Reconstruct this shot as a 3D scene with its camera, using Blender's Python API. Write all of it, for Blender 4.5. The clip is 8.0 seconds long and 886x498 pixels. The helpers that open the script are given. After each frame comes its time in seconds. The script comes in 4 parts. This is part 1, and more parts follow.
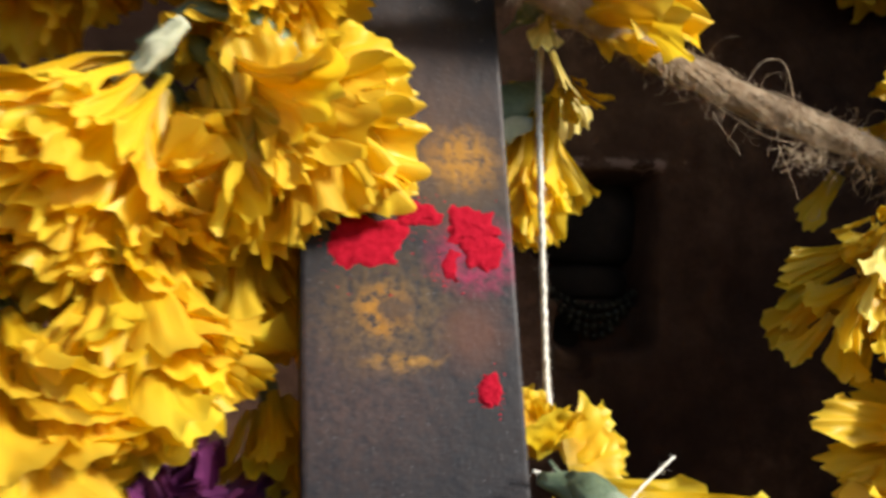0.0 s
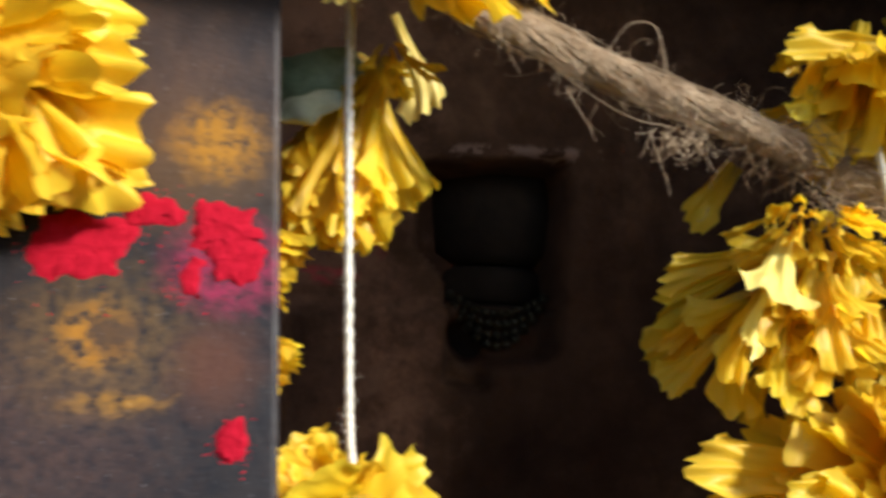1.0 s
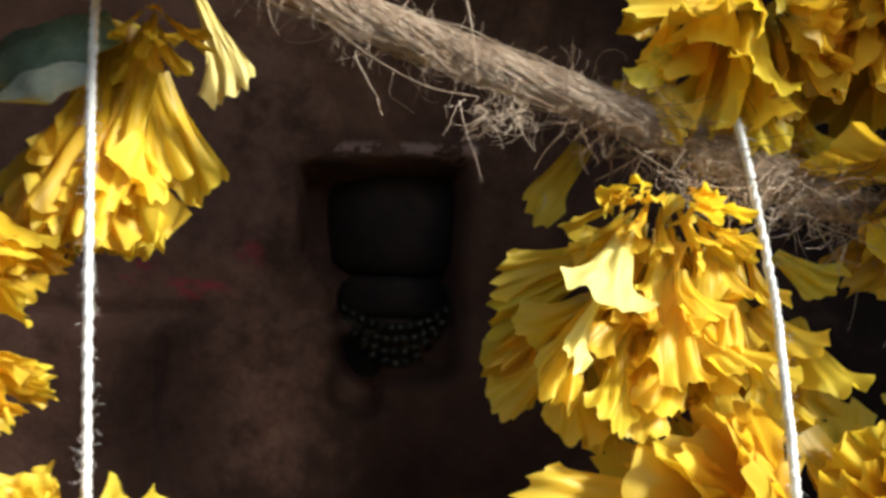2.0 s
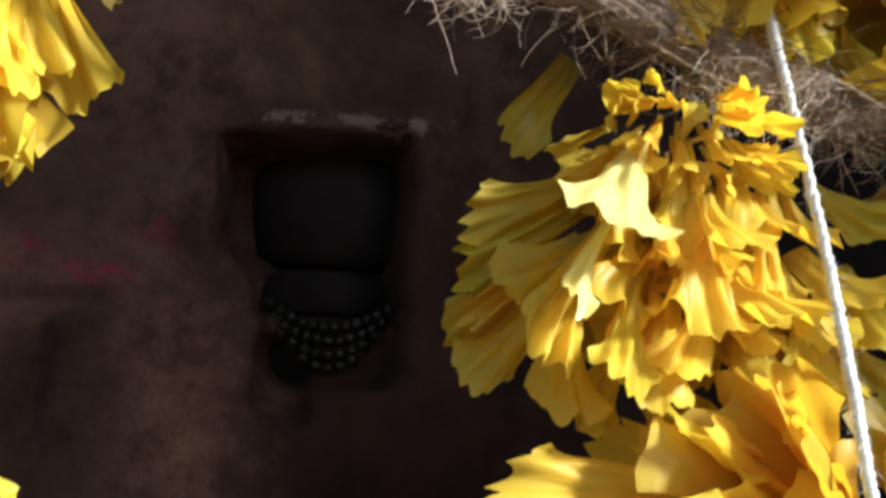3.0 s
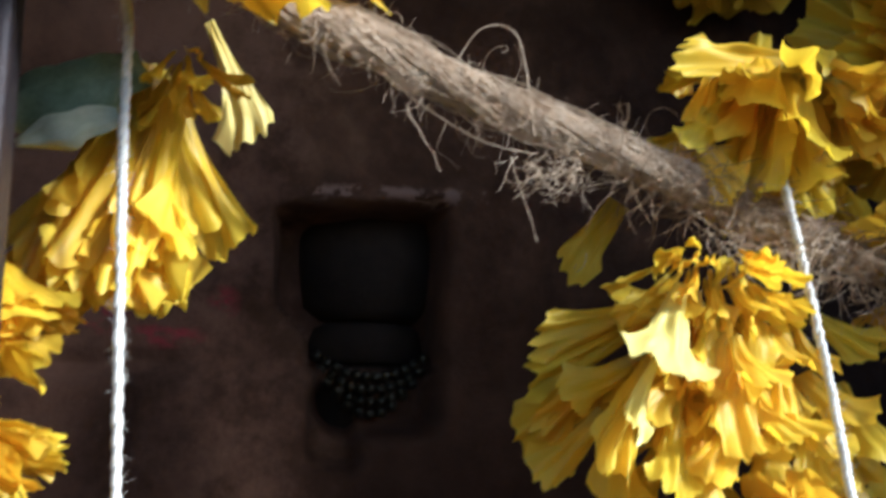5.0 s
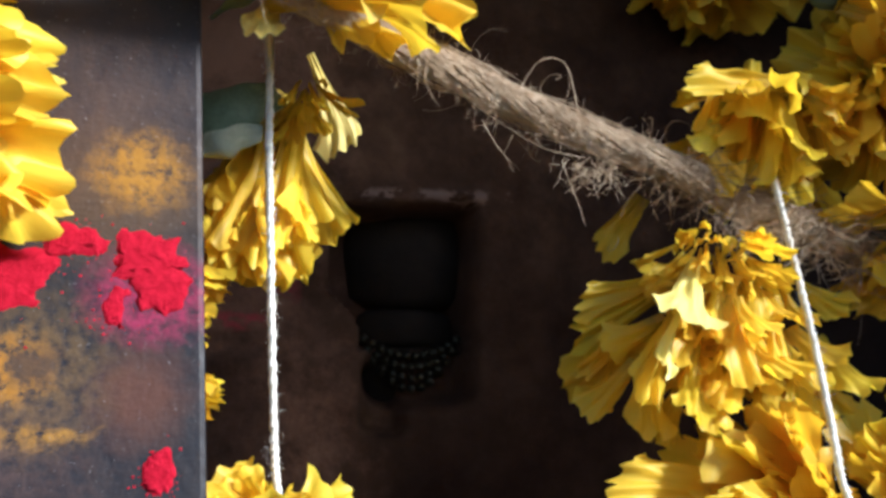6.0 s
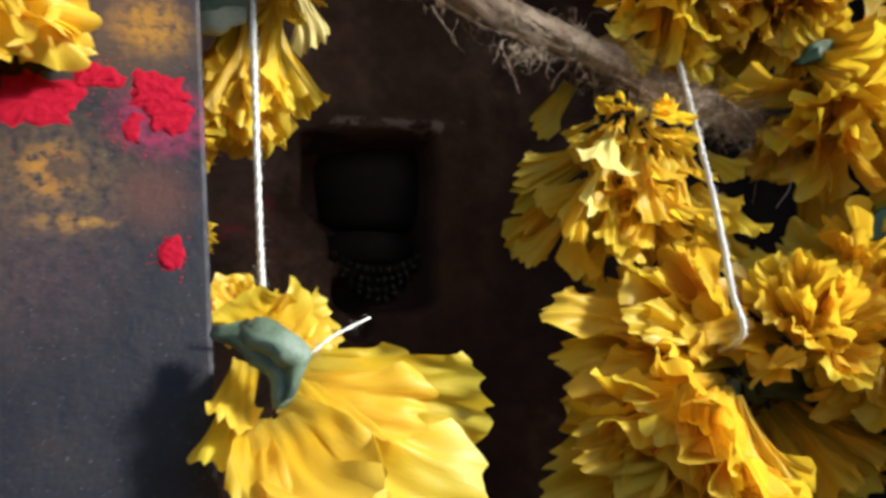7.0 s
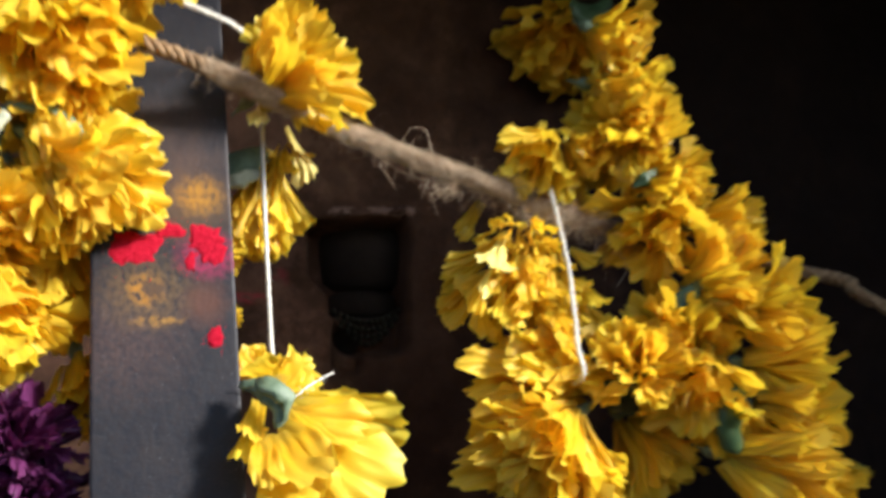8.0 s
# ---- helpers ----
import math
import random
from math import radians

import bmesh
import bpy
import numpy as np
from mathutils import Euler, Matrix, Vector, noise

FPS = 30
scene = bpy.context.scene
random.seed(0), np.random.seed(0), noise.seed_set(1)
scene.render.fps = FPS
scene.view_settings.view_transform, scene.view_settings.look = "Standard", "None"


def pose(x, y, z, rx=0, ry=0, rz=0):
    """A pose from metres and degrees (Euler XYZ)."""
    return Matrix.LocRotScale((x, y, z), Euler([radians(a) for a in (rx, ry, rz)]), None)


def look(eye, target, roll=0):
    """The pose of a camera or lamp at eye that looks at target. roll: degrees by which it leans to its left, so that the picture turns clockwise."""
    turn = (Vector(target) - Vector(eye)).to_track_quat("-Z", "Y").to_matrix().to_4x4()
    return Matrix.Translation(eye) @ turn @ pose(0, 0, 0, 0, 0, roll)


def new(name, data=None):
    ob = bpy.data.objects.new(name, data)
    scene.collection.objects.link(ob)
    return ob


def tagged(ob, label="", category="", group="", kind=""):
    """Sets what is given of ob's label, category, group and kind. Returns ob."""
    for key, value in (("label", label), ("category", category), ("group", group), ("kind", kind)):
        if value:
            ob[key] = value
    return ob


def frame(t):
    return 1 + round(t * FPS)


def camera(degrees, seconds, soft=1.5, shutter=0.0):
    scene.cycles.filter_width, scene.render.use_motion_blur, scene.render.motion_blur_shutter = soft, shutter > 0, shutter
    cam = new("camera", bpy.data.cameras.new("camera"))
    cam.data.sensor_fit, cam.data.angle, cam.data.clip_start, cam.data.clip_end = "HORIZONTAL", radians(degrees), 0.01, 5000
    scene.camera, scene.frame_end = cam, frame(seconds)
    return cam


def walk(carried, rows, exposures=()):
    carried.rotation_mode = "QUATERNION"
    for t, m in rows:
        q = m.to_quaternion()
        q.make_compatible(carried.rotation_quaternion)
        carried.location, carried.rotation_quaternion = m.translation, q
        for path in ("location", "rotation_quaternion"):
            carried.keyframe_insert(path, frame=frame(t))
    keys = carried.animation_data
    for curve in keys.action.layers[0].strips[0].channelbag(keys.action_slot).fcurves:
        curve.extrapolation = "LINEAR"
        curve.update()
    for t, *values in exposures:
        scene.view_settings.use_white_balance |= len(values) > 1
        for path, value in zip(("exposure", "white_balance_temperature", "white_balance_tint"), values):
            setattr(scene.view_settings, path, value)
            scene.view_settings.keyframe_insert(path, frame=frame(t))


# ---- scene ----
SOFT = 3.2
EXPO = [(0.0, 0.20, 6800, 10), (1.0, 0.36, 6600, 10), (1.6, 0.52, 6250, 10), (3.0, 0.60, 5550, 10), (5.0, 0.60, 5400, 10), (6.5, 0.46, 5850, 10), (7.0, 0.22, 5900, 10), (8.0, 0.59, 6200, 10)]
cam = camera(49.8, 8.0, soft=SOFT, shutter=0.5)
PATH = [
    (0, (-0.08795, -0.20355, -0.02736), (-0.06019, -0.00661, -0.00625), 1.61),
    (0.5, (-0.06905, -0.18126, -0.02590), (-0.03969, 0.01538, -0.00424), 1.47),
    (1, (-0.04580, -0.17042, -0.01942), (-0.01787, 0.02670, -0.00039), 2.11),
    (1.5, (-0.01704, -0.16064, -0.01978), (0.00720, 0.03667, 0.00218), 1.08),
    (1.7, (-0.00957, -0.15616, -0.01849), (0.01356, 0.04129, 0.00336), 1.03),
    (2.8, (-0.00293, -0.11806, -0.02734), (0.03357, 0.07600, 0.00442), 1.37),
    (3, (-0.00430, -0.11221, -0.03077), (0.03478, 0.08105, 0.00273), 1.32),
    (3.5, (-0.00663, -0.11407, -0.03302), (0.03341, 0.07895, 0.00077), 1.00),
    (4, (-0.01109, -0.12096, -0.02654), (0.02926, 0.07253, 0.00402), 0.95),
    (4.5, (-0.01829, -0.13604, -0.00945), (0.02288, 0.05719, 0.02162), 1.58),
    (5, (-0.02529, -0.13837, -0.01443), (0.01827, 0.05452, 0.01552), 1.09),
    (5.2, (-0.03130, -0.14236, -0.01966), (0.01303, 0.05034, 0.01037), 1.05),
    (6.3, (-0.05133, -0.17713, -0.02970), (-0.00125, 0.01369, 0.00314), -0.52),
    (6.5, (-0.04839, -0.17817, -0.04306), (0.00437, 0.01179, -0.00937), -0.75),
    (7, (-0.05462, -0.19794, -0.06185), (-0.00022, -0.00858, -0.02741), -1.04),
    (7.5, (-0.06433, -0.23498, -0.06463), (-0.01101, -0.04566, -0.02838), -1.26),
    (8, (-0.05660, -0.31219, -0.06319), (-0.00922, -0.12161, -0.02530), -1.98),
]
walk(cam, [(t, look(eye, target, roll)) for t, eye, target, roll in PATH], EXPO)
cam.data.dof.use_dof = True
cam.data.dof.focus_distance = 0.145
cam.data.dof.aperture_fstop = 80.0

# ---- world, sun ----
world = bpy.data.worlds.new("daylight")
scene.world = world
world.use_nodes = True
SUN_AZ, SUN_EL = radians(128), radians(29)
wt = world.node_tree
sky = wt.nodes.new("ShaderNodeTexSky")
sky.sky_type, sky.sun_disc = "NISHITA", False
sky.sun_elevation, sky.sun_rotation = SUN_EL, SUN_AZ
wt.links.new(sky.outputs[0], wt.nodes["Background"].inputs[0])
wt.nodes["Background"].inputs[1].default_value = 0.15
sun = new("sun", bpy.data.lights.new("sun", "SUN"))
sun.data.energy, sun.data.angle, sun.data.color = 6.2, radians(11), (1.0, 0.95, 0.87)
SUN_DIR = Vector((math.sin(SUN_AZ) * math.cos(SUN_EL), math.cos(SUN_AZ) * math.cos(SUN_EL), math.sin(SUN_EL)))
sun.matrix_world = look(SUN_DIR * 3, (0, 0, 0))

MM = 0.001


def mm(*p):
    return Vector(p) * MM


# ---- materials ----
class Mat:
    """A node material with short helpers."""

    def __init__(self, name, rough=0.6, metal=0.0):
        self.m = bpy.data.materials.new(name)
        self.m.use_nodes = True
        self.t = self.m.node_tree
        self.b = self.t.nodes["Principled BSDF"]
        self.b.inputs["Roughness"].default_value, self.b.inputs["Metallic"].default_value = rough, metal
        self.out = self.t.nodes["Material Output"]

    def n(self, kind, **inputs):
        node = self.t.nodes.new(kind)
        for key, v in inputs.items():
            node.inputs[key.replace("_", " ")].default_value = v
        return node

    def link(self, a, b):
        self.t.links.new(a, b)

    def coord(self, which="Object"):
        return self.n("ShaderNodeTexCoord").outputs[which]

    def noise(self, scale, detail=5.0, rough=0.6, vec=None, stretch=None, distort=0.0):
        node = self.n("ShaderNodeTexNoise", Scale=scale, Detail=detail, Roughness=rough, Distortion=distort)
        vec = vec or self.coord()
        if stretch:
            mapping = self.n("ShaderNodeMapping", Scale=stretch)
            self.link(vec, mapping.inputs[0])
            vec = mapping.outputs[0]
        self.link(vec, node.inputs["Vector"])
        return node.outputs[0]

    def ramp(self, fac, *stops):
        node = self.n("ShaderNodeValToRGB")
        e = node.color_ramp.elements
        while len(e) < len(stops):
            e.new(0.5)
        for el, (p, c) in zip(e, stops):
            el.position, el.color = p, (*c, 1) if len(c) == 3 else c
        self.link(fac, node.inputs[0])
        return node.outputs[0]

    def grey(self, fac, lo, hi, a=0.0, b=1.0):
        node = self.n("ShaderNodeMapRange", From_Min=lo, From_Max=hi, To_Min=a, To_Max=b)
        self.link(fac, node.inputs[0])
        return node.outputs[0]

    def math(self, op, a, b=None):
        node = self.t.nodes.new("ShaderNodeMath")
        node.operation = op
        for sock, v in zip(node.inputs, (a, b)):
            if isinstance(v, (int, float)):
                sock.default_value = v
            elif v is not None:
                self.link(v, sock)
        return node.outputs[0]

    def mix(self, fac, a, b, blend="MIX"):
        node = self.t.nodes.new("ShaderNodeMix")
        node.data_type, node.blend_type = "RGBA", blend
        for sock, v in ((node.inputs[0], fac), (node.inputs[6], a), (node.inputs[7], b)):
            if isinstance(v, (int, float)):
                sock.default_value = v
            elif isinstance(v, tuple):
                sock.default_value = (*v, 1)
            else:
                self.link(v, sock)
        return node.outputs[2]

    def colour(self, c):
        if isinstance(c, tuple):
            self.b.inputs["Base Color"].default_value = (*c, 1)
        else:
            self.link(c, self.b.inputs["Base Color"])

    def bump(self, height, strength, dist):
        node = self.n("ShaderNodeBump", Strength=strength, Distance=dist)
        self.link(height, node.inputs["Height"])
        self.link(node.outputs[0], self.b.inputs["Normal"])
        return node.outputs[0]

    def random(self):
        return self.n("ShaderNodeObjectInfo").outputs["Random"]


def petal_material(name, root, middle, tip, thru, share):
    k = Mat(name, 0.42)
    uv = k.coord("UV")
    sep = k.n("ShaderNodeSeparateXYZ")
    k.link(uv, sep.inputs[0])
    along = sep.outputs[1]
    vein = k.noise(9.0, 3.0, 0.6, uv, (2.2, 0.22, 1.0), 0.3)
    blotch = k.noise(2.6, 4.0, 0.6, uv)
    wobble = k.math("ADD", along, k.grey(blotch, 0.3, 0.7, -0.16, 0.16))
    base = k.ramp(wobble, (0.0, root), (0.35, middle), (1.0, tip))
    base = k.mix(k.grey(vein, 0.42, 0.62, 0.0, 0.28), base, middle)
    hsv = k.n("ShaderNodeHueSaturation")
    k.link(base, hsv.inputs["Color"])
    rnd = k.random()
    k.link(k.grey(rnd, 0, 1, 0.488, 0.508), hsv.inputs["Hue"])
    k.link(k.grey(k.math("FRACT", k.math("MULTIPLY", rnd, 7.3)), 0, 1, 0.82, 1.08), hsv.inputs["Value"])
    k.colour(hsv.outputs[0])
    normal = k.bump(k.mix(0.5, vein, blotch), 0.22, 0.001)
    k.link(k.grey(vein, 0.3, 0.7, 0.34, 0.56), k.b.inputs["Roughness"])
    k.b.inputs["Specular IOR Level"].default_value = 0.42
    tr = k.n("ShaderNodeBsdfTranslucent")
    k.link(k.mix(1.0, hsv.outputs[0], thru, "MULTIPLY"), tr.inputs[0])
    k.link(normal, tr.inputs["Normal"])
    mx = k.n("ShaderNodeMixShader")
    mx.inputs[0].default_value = share
    k.link(k.b.outputs[0], mx.inputs[1])
    k.link(tr.outputs[0], mx.inputs[2])
    k.link(mx.outputs[0], k.out.inputs[0])
    return k.m


YELLOW = petal_material("yellow_petal", (0.50, 0.38, 0.04), (0.90, 0.61, 0.019), (0.93, 0.715, 0.065), (1.0, 0.96, 0.62), 0.52)
PALE = petal_material("pale_petal", (0.78, 0.63, 0.10), (0.92, 0.77, 0.19), (0.94, 0.81, 0.26), (1.0, 0.95, 0.7), 0.25)
PURPLE = petal_material("purple_petal", (0.05, 0.006, 0.035), (0.085, 0.009, 0.06), (0.14, 0.03, 0.11), (1.0, 0.5, 0.8), 0.2)


def simple(name, c0, c1, scale, rough, bump=0.4, dist=0.0005, stretch=None, metal=0.0, spec=0.5):
    k = Mat(name, rough, metal)
    a = k.noise(scale, 6.0, 0.65, None, stretch)
    b = k.noise(scale * 5.3, 4.0, 0.6)
    k.colour(k.mix(k.grey(b, 0.3, 0.7, 0, 0.35), k.ramp(a, (0.3, c0), (0.72, c1)), c0))
    k.bump(k.mix(0.4, a, b), bump, dist)
    k.b.inputs["Specular IOR Level"].default_value = spec
    return k.m


GREEN = simple("grey_green_calyx", (0.07, 0.11, 0.06), (0.22, 0.29, 0.19), 260, 0.5, 0.5, 0.0006)
DARK_GREEN = simple("dark_green_leaf", (0.028, 0.06, 0.022), (0.075, 0.13, 0.05), 220, 0.45)
# darker copy of the leaf green, with the shade between flowers painted in
SHADED_GREEN = simple("shaded_green_leaf", (0.012, 0.022, 0.010), (0.035, 0.055, 0.025), 220, 0.5)
PALE_GREEN = simple("pale_sepal", (0.30, 0.33, 0.22), (0.52, 0.52, 0.38), 300, 0.6)
COTTON = simple("cotton_thread", (0.62, 0.60, 0.52), (0.86, 0.85, 0.80), 900, 0.85, 0.6, 0.0003)
JUTE = simple("jute_strand", (0.10, 0.05, 0.02), (0.40, 0.26, 0.13), 420, 0.8, 0.9, 0.0006)
FIBRE = simple("jute_fibre", (0.30, 0.19, 0.10), (0.82, 0.68, 0.50), 150, 0.55, 0.1)
RED = simple("red_powder", (0.30, 0.004, 0.016), (0.50, 0.012, 0.036), 700, 0.95, 1.0, 0.0007, spec=0.1)


def bar_material():
    k = Mat("weathered_iron", 0.5, 0.12)
    co = k.coord()
    sep = k.n("ShaderNodeSeparateXYZ")
    wob = k.n("ShaderNodeTexNoise", Scale=330.0, Detail=5.0, Roughness=0.65)
    k.link(co, wob.inputs["Vector"])
    sub = k.n("ShaderNodeVectorMath")
    sub.operation = "MULTIPLY_ADD"
    k.link(wob.outputs["Color"], sub.inputs[0])
    sub.inputs[1].default_value = (0.006, 0.006, 0.006)
    k.link(co, sub.inputs[2])
    k.link(sub.outputs[0], sep.inputs[0])
    px, pz = sep.outputs[0], sep.outputs[2]

    def blob(x, z, rx, rz, soft=0.6):
        dx = k.math("DIVIDE", k.math("SUBTRACT", px, x * MM + 0.003), rx * MM)
        dz = k.math("DIVIDE", k.math("SUBTRACT", pz, z * MM + 0.003), rz * MM)
        d = k.math("SQRT", k.math("ADD", k.math("MULTIPLY", dx, dx), k.math("MULTIPLY", dz, dz)))
        return k.grey(d, 1.0 + soft, 1.0 - soft * 0.6)

    big = k.noise(62, 7, 0.72, co)
    fine = k.noise(520, 5, 0.7, co)
    speck = k.noise(1500, 2, 0.5, co)
    c = k.ramp(big, (0.3, (0.003, 0.004, 0.009)), (0.5, (0.0075, 0.0085, 0.0135)), (0.72, (0.020, 0.017, 0.019)))
    c = k.mix(k.grey(fine, 0.35, 0.7, 0, 0.45), c, (0.026, 0.017, 0.016))
    brown = k.math("MULTIPLY", blob(-2, 18, 15, 14, 0.9), k.grey(big, 0.25, 0.6))
    c = k.mix(k.math("MULTIPLY", brown, 0.55), c, (0.10, 0.055, 0.036))
    lowbrown = k.math("MULTIPLY", blob(-10, -34, 12, 12, 0.9), k.grey(fine, 0.3, 0.7))
    c = k.mix(k.math("MULTIPLY", lowbrown, 0.5), c, (0.11, 0.06, 0.05))
    grain = k.grey(fine, 0.36, 0.56)
    halo = k.math("MULTIPLY", blob(-4.5, -21, 9.5, 8, 0.7), grain)
    c = k.mix(k.math("MULTIPLY", halo, 0.45), c, (0.17, 0.10, 0.03))
    ochre = k.math("MULTIPLY", blob(-5.0, -20.8, 4.2, 3.9, 0.5), k.grey(fine, 0.42, 0.54))
    c = k.mix(k.math("MULTIPLY", ochre, 0.9), c, (0.30, 0.135, 0.012))
    c = k.mix(k.math("MULTIPLY", blob(-2.8, -20.6, 2.8, 2.4, 0.6), 0.9), c, (0.05, 0.03, 0.02))
    c = k.mix(k.math("MULTIPLY", k.math("MULTIPLY", blob(-1.5, -30, 5, 1.0, 0.8), grain), 0.8), c, (0.30, 0.15, 0.02))
    turm = k.math("MULTIPLY", blob(10.8, 8.6, 5.4, 4.8, 0.6), k.grey(fine, 0.36, 0.54))
    c = k.mix(k.math("MULTIPLY", blob(9, 5, 9.0, 8.0, 0.8), 0.3), c, (0.15, 0.08, 0.025))
    c = k.mix(k.math("MULTIPLY", turm, 0.85), c, (0.31, 0.145, 0.010))
    c = k.mix(k.math("MULTIPLY", blob(11.3, -25, 4.6, 5.2, 0.8), 0.6), c, (0.10, 0.035, 0.018))
    smear = k.math("MULTIPLY", blob(12.5, -10.5, 7.0, 5.5, 0.6), k.grey(fine, 0.32, 0.6))
    c = k.mix(k.math("MULTIPLY", smear, 0.75), c, (0.30, 0.012, 0.07))
    c = k.mix(k.math("MULTIPLY", k.grey(speck, 0.66, 0.76), 0.35), c, (0.32, 0.32, 0.34))
    k.colour(c)
    k.b.inputs["Specular IOR Level"].default_value = 0.32
    k.link(k.grey(k.mix(0.4, big, fine), 0.35, 0.65, 0.44, 0.72), k.b.inputs["Roughness"])
    pit = k.noise(190, 3, 0.6, co)
    k.bump(k.mix(0.5, k.mix(0.5, fine, big), pit), 0.5, 0.0009)
    return k.m


IRON = bar_material()


def wall_material(name, c0, c1, c2, pink_lit=None):
    k = Mat(name, 0.9)
    big = k.noise(14, 7, 0.68)
    mid = k.noise(60, 6, 0.7)
    fine = k.noise(420, 4, 0.7)
    c = k.ramp(big, (0.32, c0), (0.52, c1), (0.74, c2))
    c = k.mix(k.grey(mid, 0.4, 0.7, 0, 0.6), c, c0)
    if pink_lit:
        # one side of the recess: pinkish mottling with its stronger light painted in, a few red smears
        sep = k.n("ShaderNodeSeparateXYZ")
        k.link(k.coord(), sep.inputs[0])
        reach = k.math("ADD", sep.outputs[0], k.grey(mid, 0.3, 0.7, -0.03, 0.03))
        pink_mask = k.math("MULTIPLY", k.grey(reach, -0.005, -0.04), k.grey(big, 0.3, 0.62))
        c = k.mix(k.math("MULTIPLY", pink_mask, 0.8), c, pink_lit)
        # deep shade on the right, painted into the stone colour
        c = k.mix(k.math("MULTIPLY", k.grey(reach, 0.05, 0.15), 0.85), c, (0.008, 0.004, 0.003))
        # light catching the ledge over the recess, painted as a pale band
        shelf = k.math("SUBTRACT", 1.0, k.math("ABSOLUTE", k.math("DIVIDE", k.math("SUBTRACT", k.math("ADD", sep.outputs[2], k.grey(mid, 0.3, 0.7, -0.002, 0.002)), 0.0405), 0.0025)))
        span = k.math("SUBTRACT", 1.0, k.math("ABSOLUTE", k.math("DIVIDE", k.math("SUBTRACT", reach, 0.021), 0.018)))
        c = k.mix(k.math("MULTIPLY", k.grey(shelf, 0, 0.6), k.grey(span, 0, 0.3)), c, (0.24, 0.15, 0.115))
        spot = k.noise(150, 4, 0.65, None, (1, 1, 1.8))
        for x, z, rx, rz in ((-55, 4, 7, 6), (-40, -1, 11, 4), (-26, 8, 5, 5)):
            dx = k.math("DIVIDE", k.math("SUBTRACT", sep.outputs[0], x * MM), rx * MM)
            dz = k.math("DIVIDE", k.math("SUBTRACT", sep.outputs[2], z * MM), rz * MM)
            near = k.grey(k.math("ADD", k.math("MULTIPLY", dx, dx), k.math("MULTIPLY", dz, dz)), 1.0, 0.1)
            c = k.mix(k.math("MULTIPLY", k.math("MULTIPLY", near, k.grey(spot, 0.47, 0.62)), 0.7), c, (0.26, 0.018, 0.035))
    k.colour(c)
    k.bump(k.mix(0.2, mid, fine), 0.6, 0.003)
    k.b.inputs["Specular IOR Level"].default_value = 0.2
    return k.m


SOOT_SHADED = wall_material("sooty_stone_shaded", (0.030, 0.013, 0.008), (0.078, 0.037, 0.021), (0.165, 0.086, 0.048), (0.20, 0.105, 0.07))
BLACK = simple("black_oiled_stone", (0.016, 0.011, 0.008), (0.032, 0.022, 0.016), 90, 0.9, 0.5, 0.001, spec=0.15)
BRONZE = simple("dark_bronze", (0.018, 0.015, 0.009), (0.050, 0.043, 0.025), 200, 0.5, 0.4, 0.0005, None, 0.5)
EARTH = wall_material("stone_floor", (0.06, 0.05, 0.042), (0.11, 0.095, 0.08), (0.16, 0.14, 0.12))


# ---- building helpers ----
def part(name, data, material, parent=None, label=""):
    """Links a bmesh or mesh as one object under a thing or a part."""
    if isinstance(data, bmesh.types.BMesh):
        me = bpy.data.meshes.new(name)
        data.to_mesh(me)
        data.free()
        data = me
    if material and not data.materials:
        data.materials.append(material)
    ob = new(name, data)
    if parent:
        ob.parent = parent
    if label:
        ob["label"] = label
    return ob


def smooth(bm):
    for fc in bm.faces:
        fc.smooth = True
    return bm


def slab(lo, hi, bevel=0.0, cuts=0, rough=0.0, seed=0):
    """A box from corner to corner, with worn edges and an uneven face."""
    bm = bmesh.new()
    bmesh.ops.create_cube(bm, size=1)
    lo, hi = Vector(lo), Vector(hi)
    for v in bm.verts:
        v.co = Vector([lo[i] + (v.co[i] + 0.5) * (hi[i] - lo[i]) for i in range(3)])
    if bevel:
        bmesh.ops.bevel(bm, geom=bm.edges[:], offset=bevel, segments=2, profile=0.6, affect="EDGES")
    if cuts:
        bmesh.ops.subdivide_edges(bm, edges=bm.edges[:], cuts=cuts, use_grid_fill=True)
        for v in bm.verts:
            v.co += Vector(noise.noise_vector(v.co * 22 + Vector((seed, 0, 0)))) * rough + Vector(noise.noise_vector(v.co * 70)) * rough * 0.4
    return smooth(bm) if cuts else bm


def spline(points, n):
    """n + 1 points along a smooth curve through the given ones."""
    p = [Vector(q) for q in points]
    p = [2 * p[0] - p[1], *p, 2 * p[-1] - p[-2]]
    out = []
    for i in range(n + 1):
        s = i / n * (len(p) - 3)
        j = min(int(s), len(p) - 4)
        u = s - j
        a, b, c, d = p[j:j + 4]
        out.append(0.5 * (2 * b + (c - a) * u + (2 * a - 5 * b + 4 * c - d) * u * u + (3 * b - a - 3 * c + d) * u ** 3))
    return out


